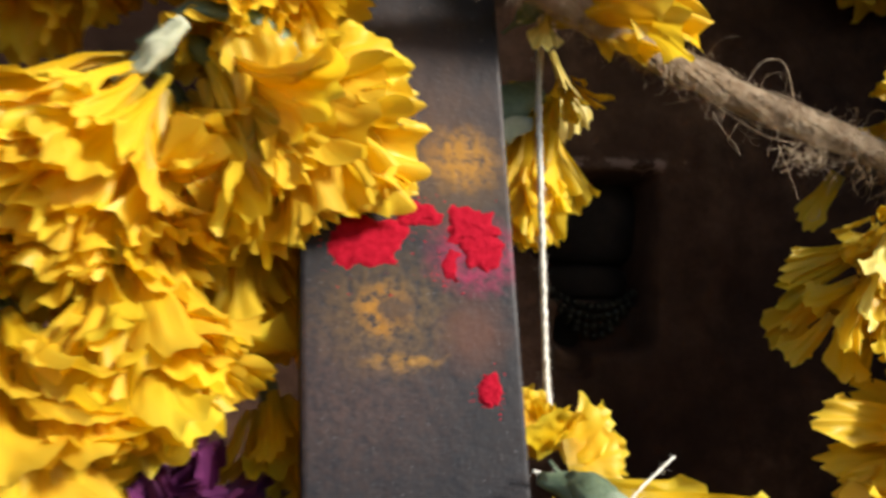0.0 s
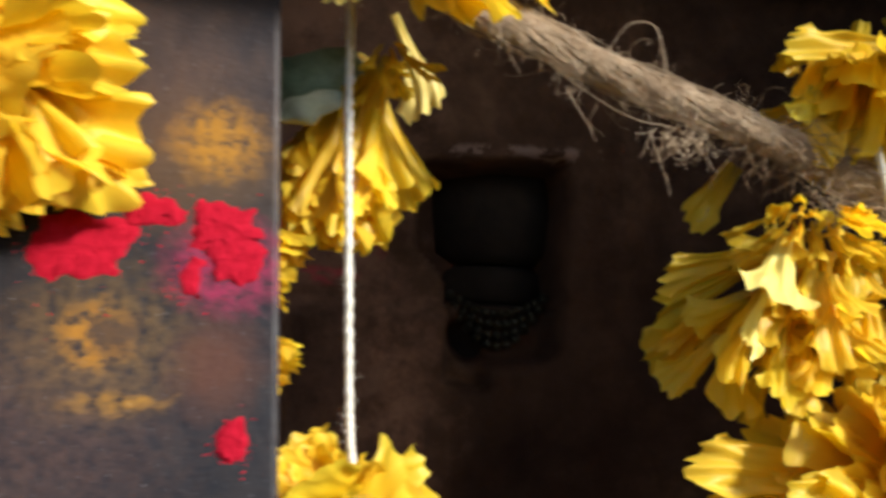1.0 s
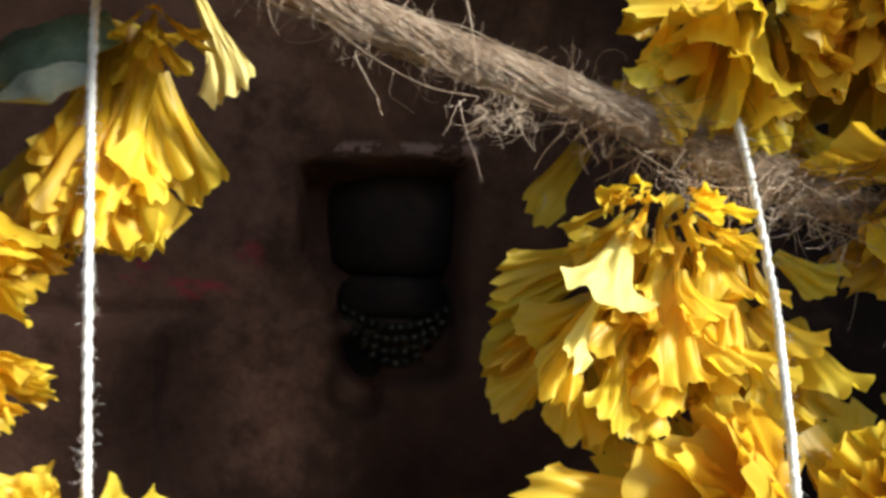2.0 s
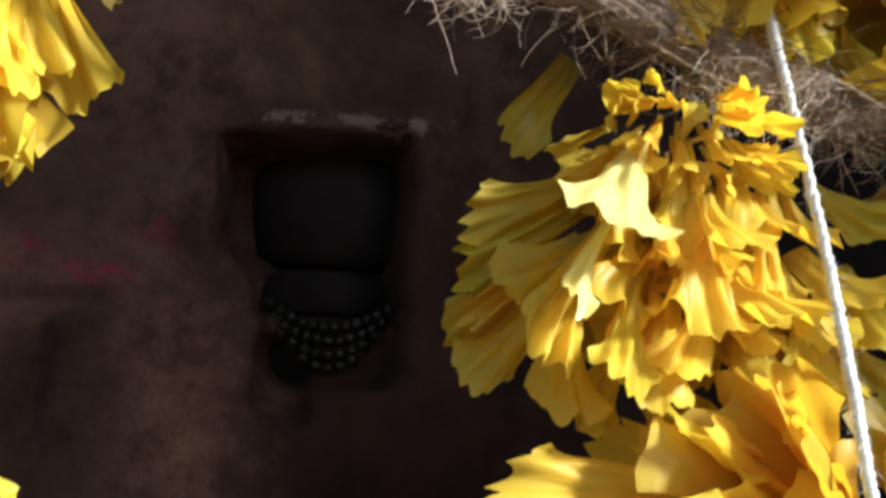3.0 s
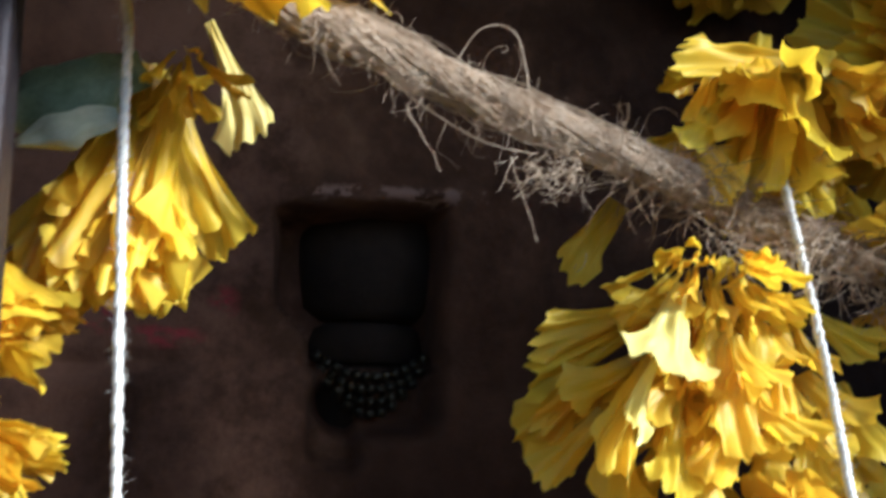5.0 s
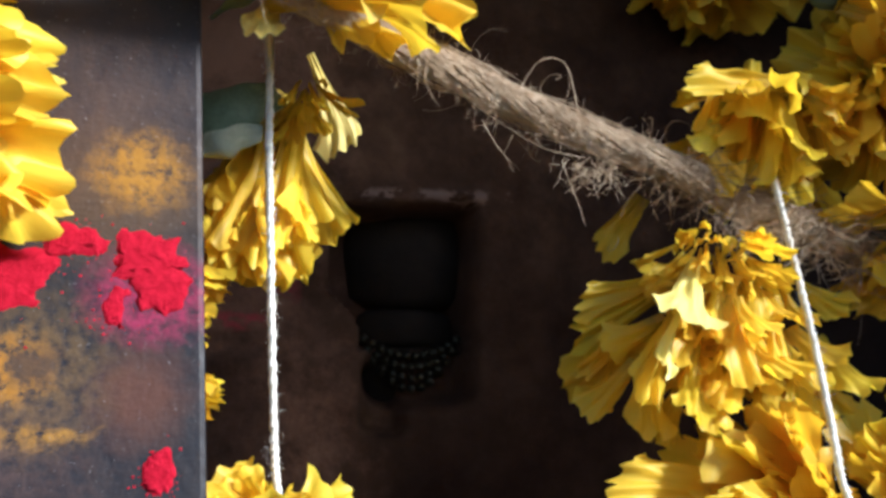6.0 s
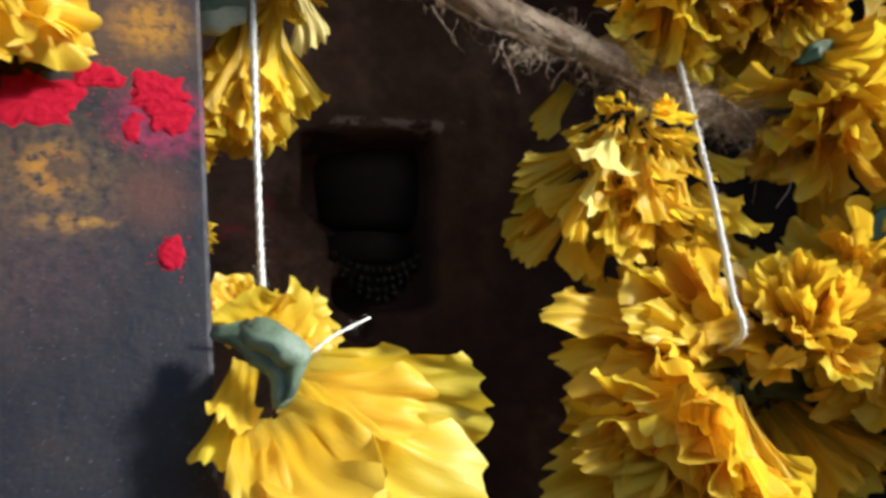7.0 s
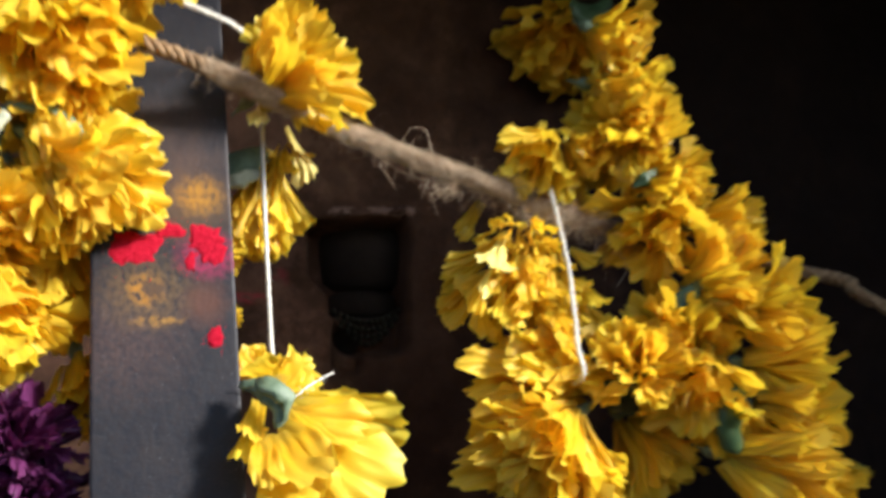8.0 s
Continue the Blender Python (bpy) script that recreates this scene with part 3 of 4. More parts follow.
for loop in (((4, -12, 31), (8, -13, 37), (13, -13, 37), (15, -13, 30), (16, -13, 22)), ((-6, -13, 29), (0, -15, 24), (8, -15, 20), (16, -14, 19)), ((70, -10, 3), (78, -14, -2), (82, -14, -10), (79, -12, -16)), ((52, -12, 6), (60, -16, 9), (70, -15, 6), (76, -12, 8)), ((40, -12, 13), (47, -15, 8), (56, -15, 7), (62, -13, 11))):
    tube(spline([mm(*p) for p in loop], 26), 0.00009, 3, bm)
for x0, y0, z0, ln in ((-2, -10, 26, 16), (4, -9, 24, 14), (14, -8, 20, 17), (18, -9, 15, 14), (72, -6, 4, 17), (80, -4, 2, 20), (30, 3, 8, 13)):
    hair(mm(x0, y0, z0), (rnd.uniform(-0.3, 0.6), rnd.uniform(-0.4, 0.2), -1), ln * MM * 0.8, 1.3, 0.00007, bm)
tagged(part("fuzz", bm, FIBRE, rope, "fine frayed fuzz"), kind="stuff")


# ---- threads ----
def thread(points, n, turns, radius=0.85, label="white twisted cotton thread hanging from the rope"):
    ob = new("cotton_thread")
    tagged(ob, label, "thread", "garland threads")
    line = spline([mm(*p) for p in points], n)
    for s in range(2):
        part("strand", ply(line, 0.24 * radius * MM, 0.64 * radius * MM, turns, s * math.pi, 0.00016, s), COTTON, ob)
    bm = bmesh.new()
    for i in range(int(turns * 16)):
        k = rnd.randrange(1, n - 1)
        hair(line[k], [rnd.uniform(-1, 1) for _ in range(3)], rnd.uniform(0.001, 0.0028), 0.9, 0.00003, bm)
    tagged(part("lint", bm, COTTON, ob), kind="stuff")
    return ob


thread([(-42, -14, 44), (-40.8, -10, 38), (-40.3, -7, 33), (-40.0, -7, 18), (-39.5, -7, 6.6), (-38.6, -7, -13), (-37.6, -7, -32.4), (-36.8, -8, -40.5), (-36.4, -3, -44)], 320, 32)
thread([(57, -10, 19), (59.3, -9.5, 11), (61.6, -12.0, -8.0), (60.9, -16.0, -19.2), (60.3, -19.0, -28.1), (59.5, -22.0, -37.4), (60, -24, -46), (60.5, -12, -49)], 320, 34)
thread([(-80, -44, 68), (-61.5, -38, 63.6), (-49, -30, 61.5), (-40, -20, 56)], 90, 9, label="white twisted cotton thread tied over the iron bar")
thread([(-48.2, -40.0, -47.6), (-40.6, -40.0, -49.0), (-34.9, -46.0, -52.3), (-29.2, -44.0, -48.8), (-21.9, -38.0, -45.1)], 70, 6, 0.3, "white cotton thread knotted round the flower stalk")

# ---- flowers on and under the rope ----
f1 = flower((-45.5, -20.0, 41.6), (-24.2, -30.0, 58.7), 40, 12, 0.0)
blade(f1, (-36.8, -22.0, 46.9), (-43.9, -30.0, 64.8), 18.0, (0.1, -1, 0.3), BELLS[0])
blade(f1, (-35.9, -22.0, 47.0), (-28.7, -32.0, 64.1), 19.0, (0.1, -1, 0.3), BROADS[1])
blade(f1, (-34.9, -20.0, 47.8), (-19.1, -28.0, 63.7), 18.2, (0.1, -1, 0.3), BELLS[2])
blade(f1, (-34.0, -20.0, 47.9), (-13.9, -24.0, 54.8), 17.1, (0.1, -1, 0.3), BROADS[3])
blade(f1, (-35.3, -26.0, 43.7), (-29.2, -36.0, 49.4), 20.4, (0.1, -1, 0.3), BELLS[4])
blade(f1, (-37.1, -26.0, 47.3), (-39.4, -36.0, 56.0), 16.4, (0.1, -1, 0.3), BROADS[5])
blade(f1, (-36.0, -24.0, 46.2), (-22.3, -28.0, 45.5), 18.8, (0.1, -1, 0.3), BELLS[6])
blade(f1, (-38.6, -22.0, 50.6), (-45.8, -28.0, 56.2), 12.6, (0.1, -1, 0.3), BROADS[7])
blade(f1, (-40.1, -18.0, 50.2), (-5.4, -13.0, 49.1), 17.3, (0.1, -1, 0.3), BELLS[4])
blade(f1, (-42.0, -20.0, 43.6), (-18.4, -18.0, 39.8), 11.2, (0.1, -1, 0.3), BELLS[2])
blade(f1, (-39.1, -18.5, 46.9), (-44.1, -20.5, 32.9), 7.5, (0.1, 1, 0.2), PALES[0], 'pale rolled petal')
blade(f1, (-34.2, -20.4, 44.4), (-28.2, -22.4, 31.4), 9.5, (0.1, 1, 0.2), BELLS[1])
f2 = flower((-39.2, 10.0, 36.0), (-40.8, 9.0, 5.2), 15, 22, 0.1, petals=SHEATHS, roots=4.2, layer=0.06, calyx=0, label="narrow yellow flower hanging closed under the rope")
blade(f2, (-41.3, 10.0, 26.3), (-52.0, 8.0, 1.8), 16.3, (0.1, 1, 0.2), BELLS[3])
blade(f2, (-45.0, 5.0, 22.7), (-39.9, 2.0, 8.8), 6.3, (0.1, 1, 0.2), SHEATHS[1])
blade(f2, (-35.8, 4.0, 30.4), (-38.7, 1.0, 10.0), 7.3, (0.1, 1, 0.2), SHEATHS[2])
blade(f2, (-35.2, 3.0, 30.6), (-35.0, 0.0, 1.5), 13.8, (0.1, 1, 0.2), BELLS[5])
blade(f2, (-33.9, 11.0, 27.3), (-26.8, 13.0, 5.8), 11.8, (0.1, 1, 0.2), BELLS[9])
blade(f2, (-37.9, 6.0, 14.6), (-34.2, 6.0, -2.7), 11.7, (0.1, 1, 0.2), BELLS[7])
blade(f2, (-42.4, 6.0, 13.4), (-42.2, 3.0, -3.6), 12.0, (0.1, 1, 0.2), BELLS[4])
blade(f2, (-48.9, 8.0, 15.2), (-54.4, 6.0, 0.1), 12.4, (0.1, 1, 0.2), BELLS[6])
blade(f2, (-47.5, 8.0, 18.8), (-46.3, 6.0, -2.4), 11.7, (0.1, 1, 0.2), BELLS[0])
blade(f2, (-39.8, 4.0, 20.2), (-32.7, 2.0, 4.5), 8.3, (0.1, 1, 0.2), SHEATHS[4])
blade(f2, (-33.1, 8.0, 29.3), (-28.9, 8.0, 25.2), 2.9, (0.1, 1, 0.2), LONGS[2])
blade(f2, (-33.8, 6.0, 33.2), (-30.1, 6.0, 30.3), 3.3, (0.1, 1, 0.2), LONGS[4])
blade(f2, (-30.4, 20.0, 47.0), (-20.0, 23.0, 28.1), 11.4, (0.1, 1, 0.2), SPATHES[1], "pale trumpet-shaped petal")
flower((-33.0, 0.0, 33.8), (-32.5, -3.0, 24.9), 60, 12, 0.1, petals=LONGS, calyx=0, layer=0.1, roots=2.5, label="shrivelled yellow stubs at the head of the narrow flower")
flower((-63.7, 6.0, 2.9), (-51.7, 0.0, -7.5), 42, 20, 0.3, petals=BELLS)
flower((-64.0, 6.0, -19.2), (-51.8, -2.0, -24.6), 40, 12, 0.3, petals=BELLS)
f4 = flower((-39.1, -34.0, -52.3), (-23.8, -40.0, -72.9), 26, 3, 0.2, petals=BROADS[:3], label="large bright yellow flower with a grey-green calyx")
blade(f4, (-34.3, -34.0, -54.7), (-1.9, -40.0, -62.5), 19.0, (0.1, 1, 0.2), BROADS[0])
blade(f4, (-36.4, -40.0, -57.2), (-15.2, -46.0, -63.9), 15.3, (0.1, -1, 0.3), BROADS[1])
blade(f4, (-36.6, -38.0, -60.8), (-5.7, -42.0, -77.5), 24.6, (0.1, -1, 0.3), BROADS[2])
blade(f4, (-38.3, -46.0, -61.7), (-24.4, -56.0, -71.9), 19.9, (0.1, 1, 0.2), BROADS[3])
blade(f4, (-40.3, -48.0, -62.1), (-34.8, -64.0, -76.2), 16.9, (0.1, -1, 0.3), BROADS[4])
blade(f4, (-43.2, -40.0, -52.6), (-45.1, -52.0, -63.7), 8.6, (0.1, -1, 0.3), BROADS[5])
blade(f4, (-44.4, -38.0, -57.1), (-46.2, -54.0, -67.2), 8.9, (0.1, 1, 0.2), BROADS[6])
blade(f4, (-42.2, -46.0, -61.7), (-42.8, -64.0, -73.6), 10.6, (0.1, -1, 0.3), BROADS[7])
blade(f4, (-34.8, -30.0, -53.0), (-14.3, -34.0, -53.5), 9.9, (0.1, -1, 0.3), BROADS[0])
blade(f4, (-39.0, -44.0, -63.5), (-21.5, -54.0, -83.5), 23.4, (0.1, 1, 0.2), BROADS[1])
blade(f4, (-40.0, -46.0, -66.0), (-36.2, -64.0, -82.8), 16.9, (0.1, -1, 0.3), BROADS[2])
f5 = flower((-40.3, -12.8, -45.6), (-42.8, -16.6, -38.6), 60, 10, 0.1, petals=BROADS, calyx=0)
blade(f5, (-39.3, -12.8, -45.6), (-44.9, -14.7, -35.2), 12.8, (0.1, -1, 0.3), WIDES[0])
blade(f5, (-37.3, -14.7, -44.2), (-25.0, -10.9, -43.8), 11.6, (0.1, -1, 0.3), WIDES[2])
blade(f5, (-36.5, -16.6, -46.0), (-23.8, -12.8, -47.8), 9.2, (0.1, -1, 0.3), WIDES[4])
blade(f5, (-40.3, -12.8, -45.6), (-47.8, -10.9, -38.0), 12.3, (0.1, -1, 0.3), WIDES[5])
blade(f5, (-38.3, -14.7, -44.8), (-38.3, -18.4, -38.7), 8.9, (0.1, -1, 0.3), WIDES[6])
blade(f5, (-39.3, -13.7, -46.8), (-45.4, -16.6, -34.9), 15.9, (0.1, -1, 0.5), BROADS[1])
blade(f5, (-39.0, -16.6, -47.1), (-41.2, -22.2, -38.3), 14.1, (0.1, -1, 0.5), BROADS[6])
blade(f5, (-37.6, -17.5, -46.0), (-28.2, -18.4, -42.9), 14.5, (0.1, -1, 0.5), BROADS[3])
blade(f5, (-36.6, -19.4, -47.8), (-25.5, -18.4, -47.2), 13.2, (0.1, -1, 0.5), BROADS[0])
blade(f5, (-41.5, -14.7, -46.9), (-47.0, -14.7, -40.5), 13.3, (0.1, -1, 0.5), BROADS[5])
f3 = flower((53.7, 4.0, 0.7), (50.8, 3.0, -20.8), 40, 44, 0.15, petals=TRUMPETS + LONGS[:4], roots=7.0, layer=0.08, short=0.35, calyx=0, label="full yellow flower hanging head down under the rope")
blade(f3, (41.8, -8.0, 2.3), (34.0, -17.0, -12.5), 15.0, (0.1, 1, 0.2), PALES[2], "pale flared petal")
blade(f3, (40.8, 0.0, -0.8), (22.6, 7.0, -5.8), 9.8, (0.1, 1, 0.2), BELLS[0])
blade(f3, (40.8, 2.0, -2.6), (21.7, 10.0, -10.8), 9.1, (0.1, 1, 0.2), BELLS[1])
blade(f3, (39.2, 2.0, -8.3), (21.8, 8.0, -17.8), 8.0, (0.1, 1, 0.2), BELLS[2])
blade(f3, (35.3, 4.0, -11.9), (23.9, 16.0, -22.9), 10.8, (0.1, 1, 0.2), BELLS[3])
blade(f3, (38.3, -6.0, -7.6), (25.3, -11.0, -23.0), 9.7, (0.1, 1, 0.2), BELLS[4])
blade(f3, (36.4, -10.0, -8.2), (28.7, -15.0, -19.6), 5.3, (0.1, 1, 0.2), PALES[4])
blade(f3, (32.4, 2.0, -16.6), (26.5, 6.0, -28.7), 9.6, (0.1, 1, 0.2), BELLS[5])
blade(f3, (34.7, -2.0, -16.9), (31.8, 0.0, -31.0), 11.2, (0.1, 1, 0.2), BELLS[6])
blade(f3, (41.2, -6.0, -10.2), (36.2, -11.0, -18.8), 11.2, (0.1, 1, 0.2), BELLS[7])
blade(f3, (41.0, -8.0, -14.0), (34.7, -15.0, -29.0), 8.2, (0.1, 1, 0.2), TRUMPETS[5])
blade(f3, (45.5, -6.0, -14.1), (41.5, -11.0, -30.3), 9.1, (0.1, 1, 0.2), BELLS[8])
blade(f3, (47.8, -10.0, -4.7), (43.4, -17.0, -22.8), 9.8, (0.1, 1, 0.2), BELLS[9])
blade(f3, (47.1, -12.0, -5.2), (47.9, -16.0, -13.4), 8.3, (0.1, 1, 0.2), TRUMPETS[2])
blade(f3, (54.6, -9.0, -4.0), (56.5, -14.0, -16.3), 6.7, (0.1, 1, 0.2), TRUMPETS[7])
blade(f3, (50.9, -10.0, -11.7), (52.4, -15.0, -21.1), 10.8, (0.1, 1, 0.2), BELLS[2])
blade(f3, (60.3, -6.0, -1.5), (63.4, -9.0, -11.2), 6.0, (0.1, 1, 0.2), TRUMPETS[9])
blade(f3, (65.9, -4.0, -1.4), (73.2, -6.0, -8.5), 8.6, (0.1, 1, 0.2), BELLS[4])
blade(f3, (61.0, -8.0, -10.1), (64.7, -12.0, -19.3), 9.6, (0.1, 1, 0.2), BELLS[1])
blade(f3, (57.4, -10.0, -12.7), (58.2, -15.0, -23.4), 7.9, (0.1, 1, 0.2), TRUMPETS[11])
blade(f3, (49.9, -6.0, -16.7), (46.2, -12.0, -27.7), 10.7, (0.1, 1, 0.2), BELLS[5])
blade(f3, (42.2, 2.0, -21.2), (37.6, 2.0, -32.9), 9.1, (0.1, 1, 0.2), BELLS[3])
blade(f3, (67.2, -4.0, -15.7), (72.1, -4.0, -28.3), 12.6, (0.1, 1, 0.2), BELLS[7])
blade(f3, (68.5, -6.0, -11.5), (69.0, -15.0, -23.3), 10.8, (0.1, 1, 0.2), BELLS[6])
blade(f3, (56.2, -4.0, -18.3), (54.7, -10.0, -27.5), 10.5, (0.1, 1, 0.2), BELLS[0])
blade(f3, (44.0, -8.0, -4.9), (40.9, -13.0, -14.0), 5.3, (0.1, 1, 0.2), TRUMPETS[14])
blade(f3, (35.8, -1.0, -9.7), (25.8, 2.0, -14.8), 8.9, (0.1, 1, 0.2), BELLS[8])
blade(f3, (43.4, -4.0, -18.8), (39.7, -9.0, -24.6), 8.4, (0.1, 1, 0.2), BELLS[2])
blade(f3, (45.1, -9.0, 1.6), (46.6, -10.0, 6.6), 3.9, (0.1, -1, 0.3), LONGS[3])
blade(f3, (46.2, -9.0, 2.0), (49.8, -11.0, 1.9), 3.4, (0.1, -1, 0.3), LONGS[5])
blade(f3, (46.2, -9.0, -0.1), (48.8, -11.0, -1.8), 3.2, (0.1, 1, 0.2), LONGS[6])
blade(f3, (39.9, -6.0, 4.1), (40.9, -8.0, 6.8), 2.8, (0.1, -1, 0.3), LONGS[7])
blade(f3, (39.2, -4.0, 3.9), (37.3, -6.0, 5.4), 3.3, (0.1, -1, 0.3), LONGS[8])
blade(f3, (45.8, -1.0, 1.2), (34.3, 1.0, -2.9), 10.0, (0.1, 1, 0.2), BELLS[3])
blade(f3, (46.2, -5.0, -0.5), (35.0, -9.0, -9.4), 10.0, (0.1, 1, 0.2), BELLS[6])
blade(f3, (52.2, -8.0, -1.2), (52.7, -12.0, -10.2), 9.6, (0.1, 1, 0.2), BELLS[8])
blade(f3, (46.3, -8.0, -1.2), (43.6, -11.0, -10.3), 8.5, (0.1, 1, 0.2), BELLS[0])
blade(f3, (57.9, -6.0, -1.0), (58.9, -9.0, -9.4), 8.4, (0.1, 1, 0.2), BELLS[5])
blade(f3, (56.1, -6.0, -9.4), (51.9, -9.0, -18.9), 11.3, (0.1, 1, 0.2), BELLS[9])
blade(f3, (42.8, -2.0, -17.3), (37.5, -6.0, -23.3), 10.9, (0.1, 1, 0.2), BELLS[1])
blade(f3, (63.9, -4.0, -18.0), (61.8, -8.0, -26.6), 11.8, (0.1, 1, 0.2), BELLS[4])
flower((47.3, -3.0, 5.6), (45.0, -9.0, -3.7), 66, 34, 0.1, petals=LONGS + SHEATHS, calyx=0, layer=0.2, roots=7.5, label="shrivelled yellow stubs at the head of the flower")
blade(f3, (37.5, 8.0, 17.8), (29.5, 10.0, 5.0), 7.8, (0.1, -1, 0.3), BROADS[2])
fu = flower((64.8, 2.0, 43.9), (55.5, -6.0, 19.6), 50, 22, 0.2, roots=8.0, short=0.3, calyx=0, petals=BELLS + TRUMPETS)
blade(fu, (61.2, -6.0, 28.7), (64.5, -9.0, 14.4), 9.9, (0.1, 1, 0.2), BELLS[3])
blade(fu, (44.4, -8.0, 23.9), (51.1, -9.0, 17.6), 7.6, (0.1, 1, 0.2), BROADS[1])
blade(fu, (46.5, -8.0, 29.7), (42.7, -10.0, 22.7), 7.0, (0.1, 1, 0.2), BROADS[3])
blade(fu, (62.4, -8.0, 39.0), (41.3, -6.0, 37.0), 8.8, (0.1, -1, 0.3), BROADS[5])
blade(fu, (62.1, -10.0, 40.2), (65.9, -12.0, 37.9), 6.1, (0.1, -1, 0.3), BELLS[6])
blade(fu, (66.5, -8.0, 36.4), (69.6, -12.0, 29.6), 9.2, (0.1, -1, 0.3), BELLS[8])
blade(fu, (51.2, -2.0, 38.0), (44.7, -2.0, 28.5), 7.9, (0.1, 1, 0.2), BELLS[1])
flower((97.1, 0.0, 40.6), (81.1, -16.0, 41.2), 75, 30, 0.0)

# ---- garland behind and above ----
flower((117.0, 104.0, 144.6), (100.0, 100.0, 107.6), 52, 36, 0.2, label="shaded yellow flower of a garland further back", group="flowers of the rear garland")
flower((77.2, -6.0, 81.2), (90.8, -16.0, 69.2), 46, 24, 0.0)
flower((74.7, -6.0, 59.2), (97.0, -16.0, 50.3), 38, 24, 0.0, petals=BELLS + TRUMPETS)
flower((82.3, -4.0, 46.3), (88.8, -16.0, 30.1), 66, 28, 0.1)

# ---- garland loop beside the rope ----
flower((92.0, -8.0, 23.1), (108.1, -20.0, 14.3), 48, 22, 0.05)
flower((108.3, -8.0, 6.9), (130.5, -18.0, 6.7), 28, 14, 0.05, petals=BELLS + TRUMPETS)
flower((105.9, -6.0, 18.8), (87.2, -16.0, -4.2), 42, 18, 0.1)
flower((101.8, -12.0, -18.3), (123.9, -24.0, -10.3), 40, 24, 0.0)
flower((120.6, -12.0, -26.3), (143.0, -22.0, -27.7), 46, 28, 0.05)
flower((121.2, -12.0, -42.1), (147.2, -22.0, -48.2), 36, 24, 0.05)
flower((122.9, -14.0, -56.8), (143.3, -26.0, -65.3), 36, 24, 0.05)
flower((111.8, -12.0, -38.1), (100.9, -22.0, -62.1), 44, 22, 0.1)
flower((108.5, -14.0, -72.5), (139.0, -24.0, -85.4), 44, 34, 0.1)
flower((106.1, -8.0, -41.6), (89.6, -18.0, -26.9), 48, 20, 0.0)
flower((109.7, -8.0, -25.7), (119.6, -12.0, -36.2), 60, 24, 0.05)
flower((136.2, -10.0, -77.4), (154.4, -20.0, -89.1), 46, 24, 0.1)
m1 = flower((70.5, -4.0, -49.4), (44.2, -6.0, -40.8), 44, 24, 0.05, petals=BROADS + WIDES)
blade(m1, (58.2, -6.0, -41.9), (23.7, -4.0, -40.8), 12.2, (0.1, -1, 0.3), BROADS[0])
blade(m1, (62.5, -8.0, -45.9), (55.3, -8.0, -26.8), 28.8, (0.1, -1, 0.3), BROADS[1])
blade(m1, (60.1, -12.0, -45.0), (35.1, -16.0, -41.9), 11.1, (0.1, -1, 0.3), WIDES[1])
blade(m1, (46.9, -18.0, -46.8), (66.1, -18.0, -44.9), 7.4, (0.1, -1, 0.3), BROADS[4])
blade(m1, (68.1, -8.0, -29.0), (75.4, -12.0, -42.4), 11.6, (0.1, -1, 0.3), BROADS[6])
blade(m1, (62.3, -8.0, -48.4), (27.7, -8.0, -55.7), 14.1, (0.1, -1, 0.3), BROADS[7])
blade(m1, (60.2, -2.0, -46.7), (28.9, 0.0, -46.7), 13.2, (0.1, -1, 0.3), WIDES[3])
blade(m1, (61.6, -14.0, -46.4), (55.5, -16.0, -36.8), 16.1, (0.1, -1, 0.3), WIDES[5])
blade(m1, (58.1, -10.0, -49.8), (35.0, -12.0, -57.1), 12.7, (0.1, 1, 0.2), BROADS[3])
blade(m1, (56.2, -16.0, -46.6), (41.3, -21.0, -47.0), 11.0, (0.1, -1, 0.3), BELLS[2])
flower((84.4, -8.0, -48.4), (79.6, -24.0, -36.2), 62, 34, 0.05)
m2 = flower((63.4, -12.0, -57.3), (36.7, -22.0, -72.9), 50, 34, 0.3)
blade(m2, (54.8, -14.0, -63.3), (21.2, -16.0, -68.9), 11.7, (0.1, -1, 0.3), WIDES[0])
blade(m2, (54.1, -12.0, -70.4), (18.0, -14.0, -77.7), 15.3, (0.1, -1, 0.3), BROADS[5])
blade(m2, (46.6, -24.0, -58.7), (31.9, -28.0, -60.8), 10.2, (0.1, -1, 0.3), BELLS[4])
blade(m2, (43.0, -26.0, -57.6), (37.6, -30.0, -68.4), 10.2, (0.1, -1, 0.3), BELLS[6])
blade(m2, (45.6, -26.0, -56.5), (40.8, -32.0, -74.7), 10.2, (0.1, 1, 0.2), BELLS[8])
blade(m2, (55.4, -22.0, -61.0), (46.4, -28.0, -80.5), 14.1, (0.1, 1, 0.2), BROADS[2])
blade(m2, (60.9, -20.0, -58.7), (67.1, -26.0, -79.3), 7.5, (0.1, 1, 0.2), LONGS[1])
blade(m2, (59.6, -22.0, -58.8), (57.9, -28.0, -78.8), 6.1, (0.1, 1, 0.2), LONGS[4])
blade(m2, (63.7, -20.0, -57.6), (70.1, -24.0, -47.2), 7.6, (0.1, 1, 0.2), LONGS[9])
flower((86.5, 12.0, -58.2), (106.0, 8.0, -79.3), 50, 34, 0.35, petals=BROADS + LONGS)
flower((61.2, -2.0, -59.5), (49.3, -8.0, -88.3), 66, 30, 0.3)

# ---- garland in front of the iron bar ----
flower((-114, -42, 19), (-129, -50, -5), 46, 38, 0.15, petals=LONGS + WIDES)
lb = flower((-107, -41, 22), (-84, -38, 4), 48, 52, 0.12, petals=LONGS + TRUMPETS)
extra(lb, (-96, -42, 16), (-70, -31, 2.5), (0.3, -1, 0.4), 0.8, PETALS[3])
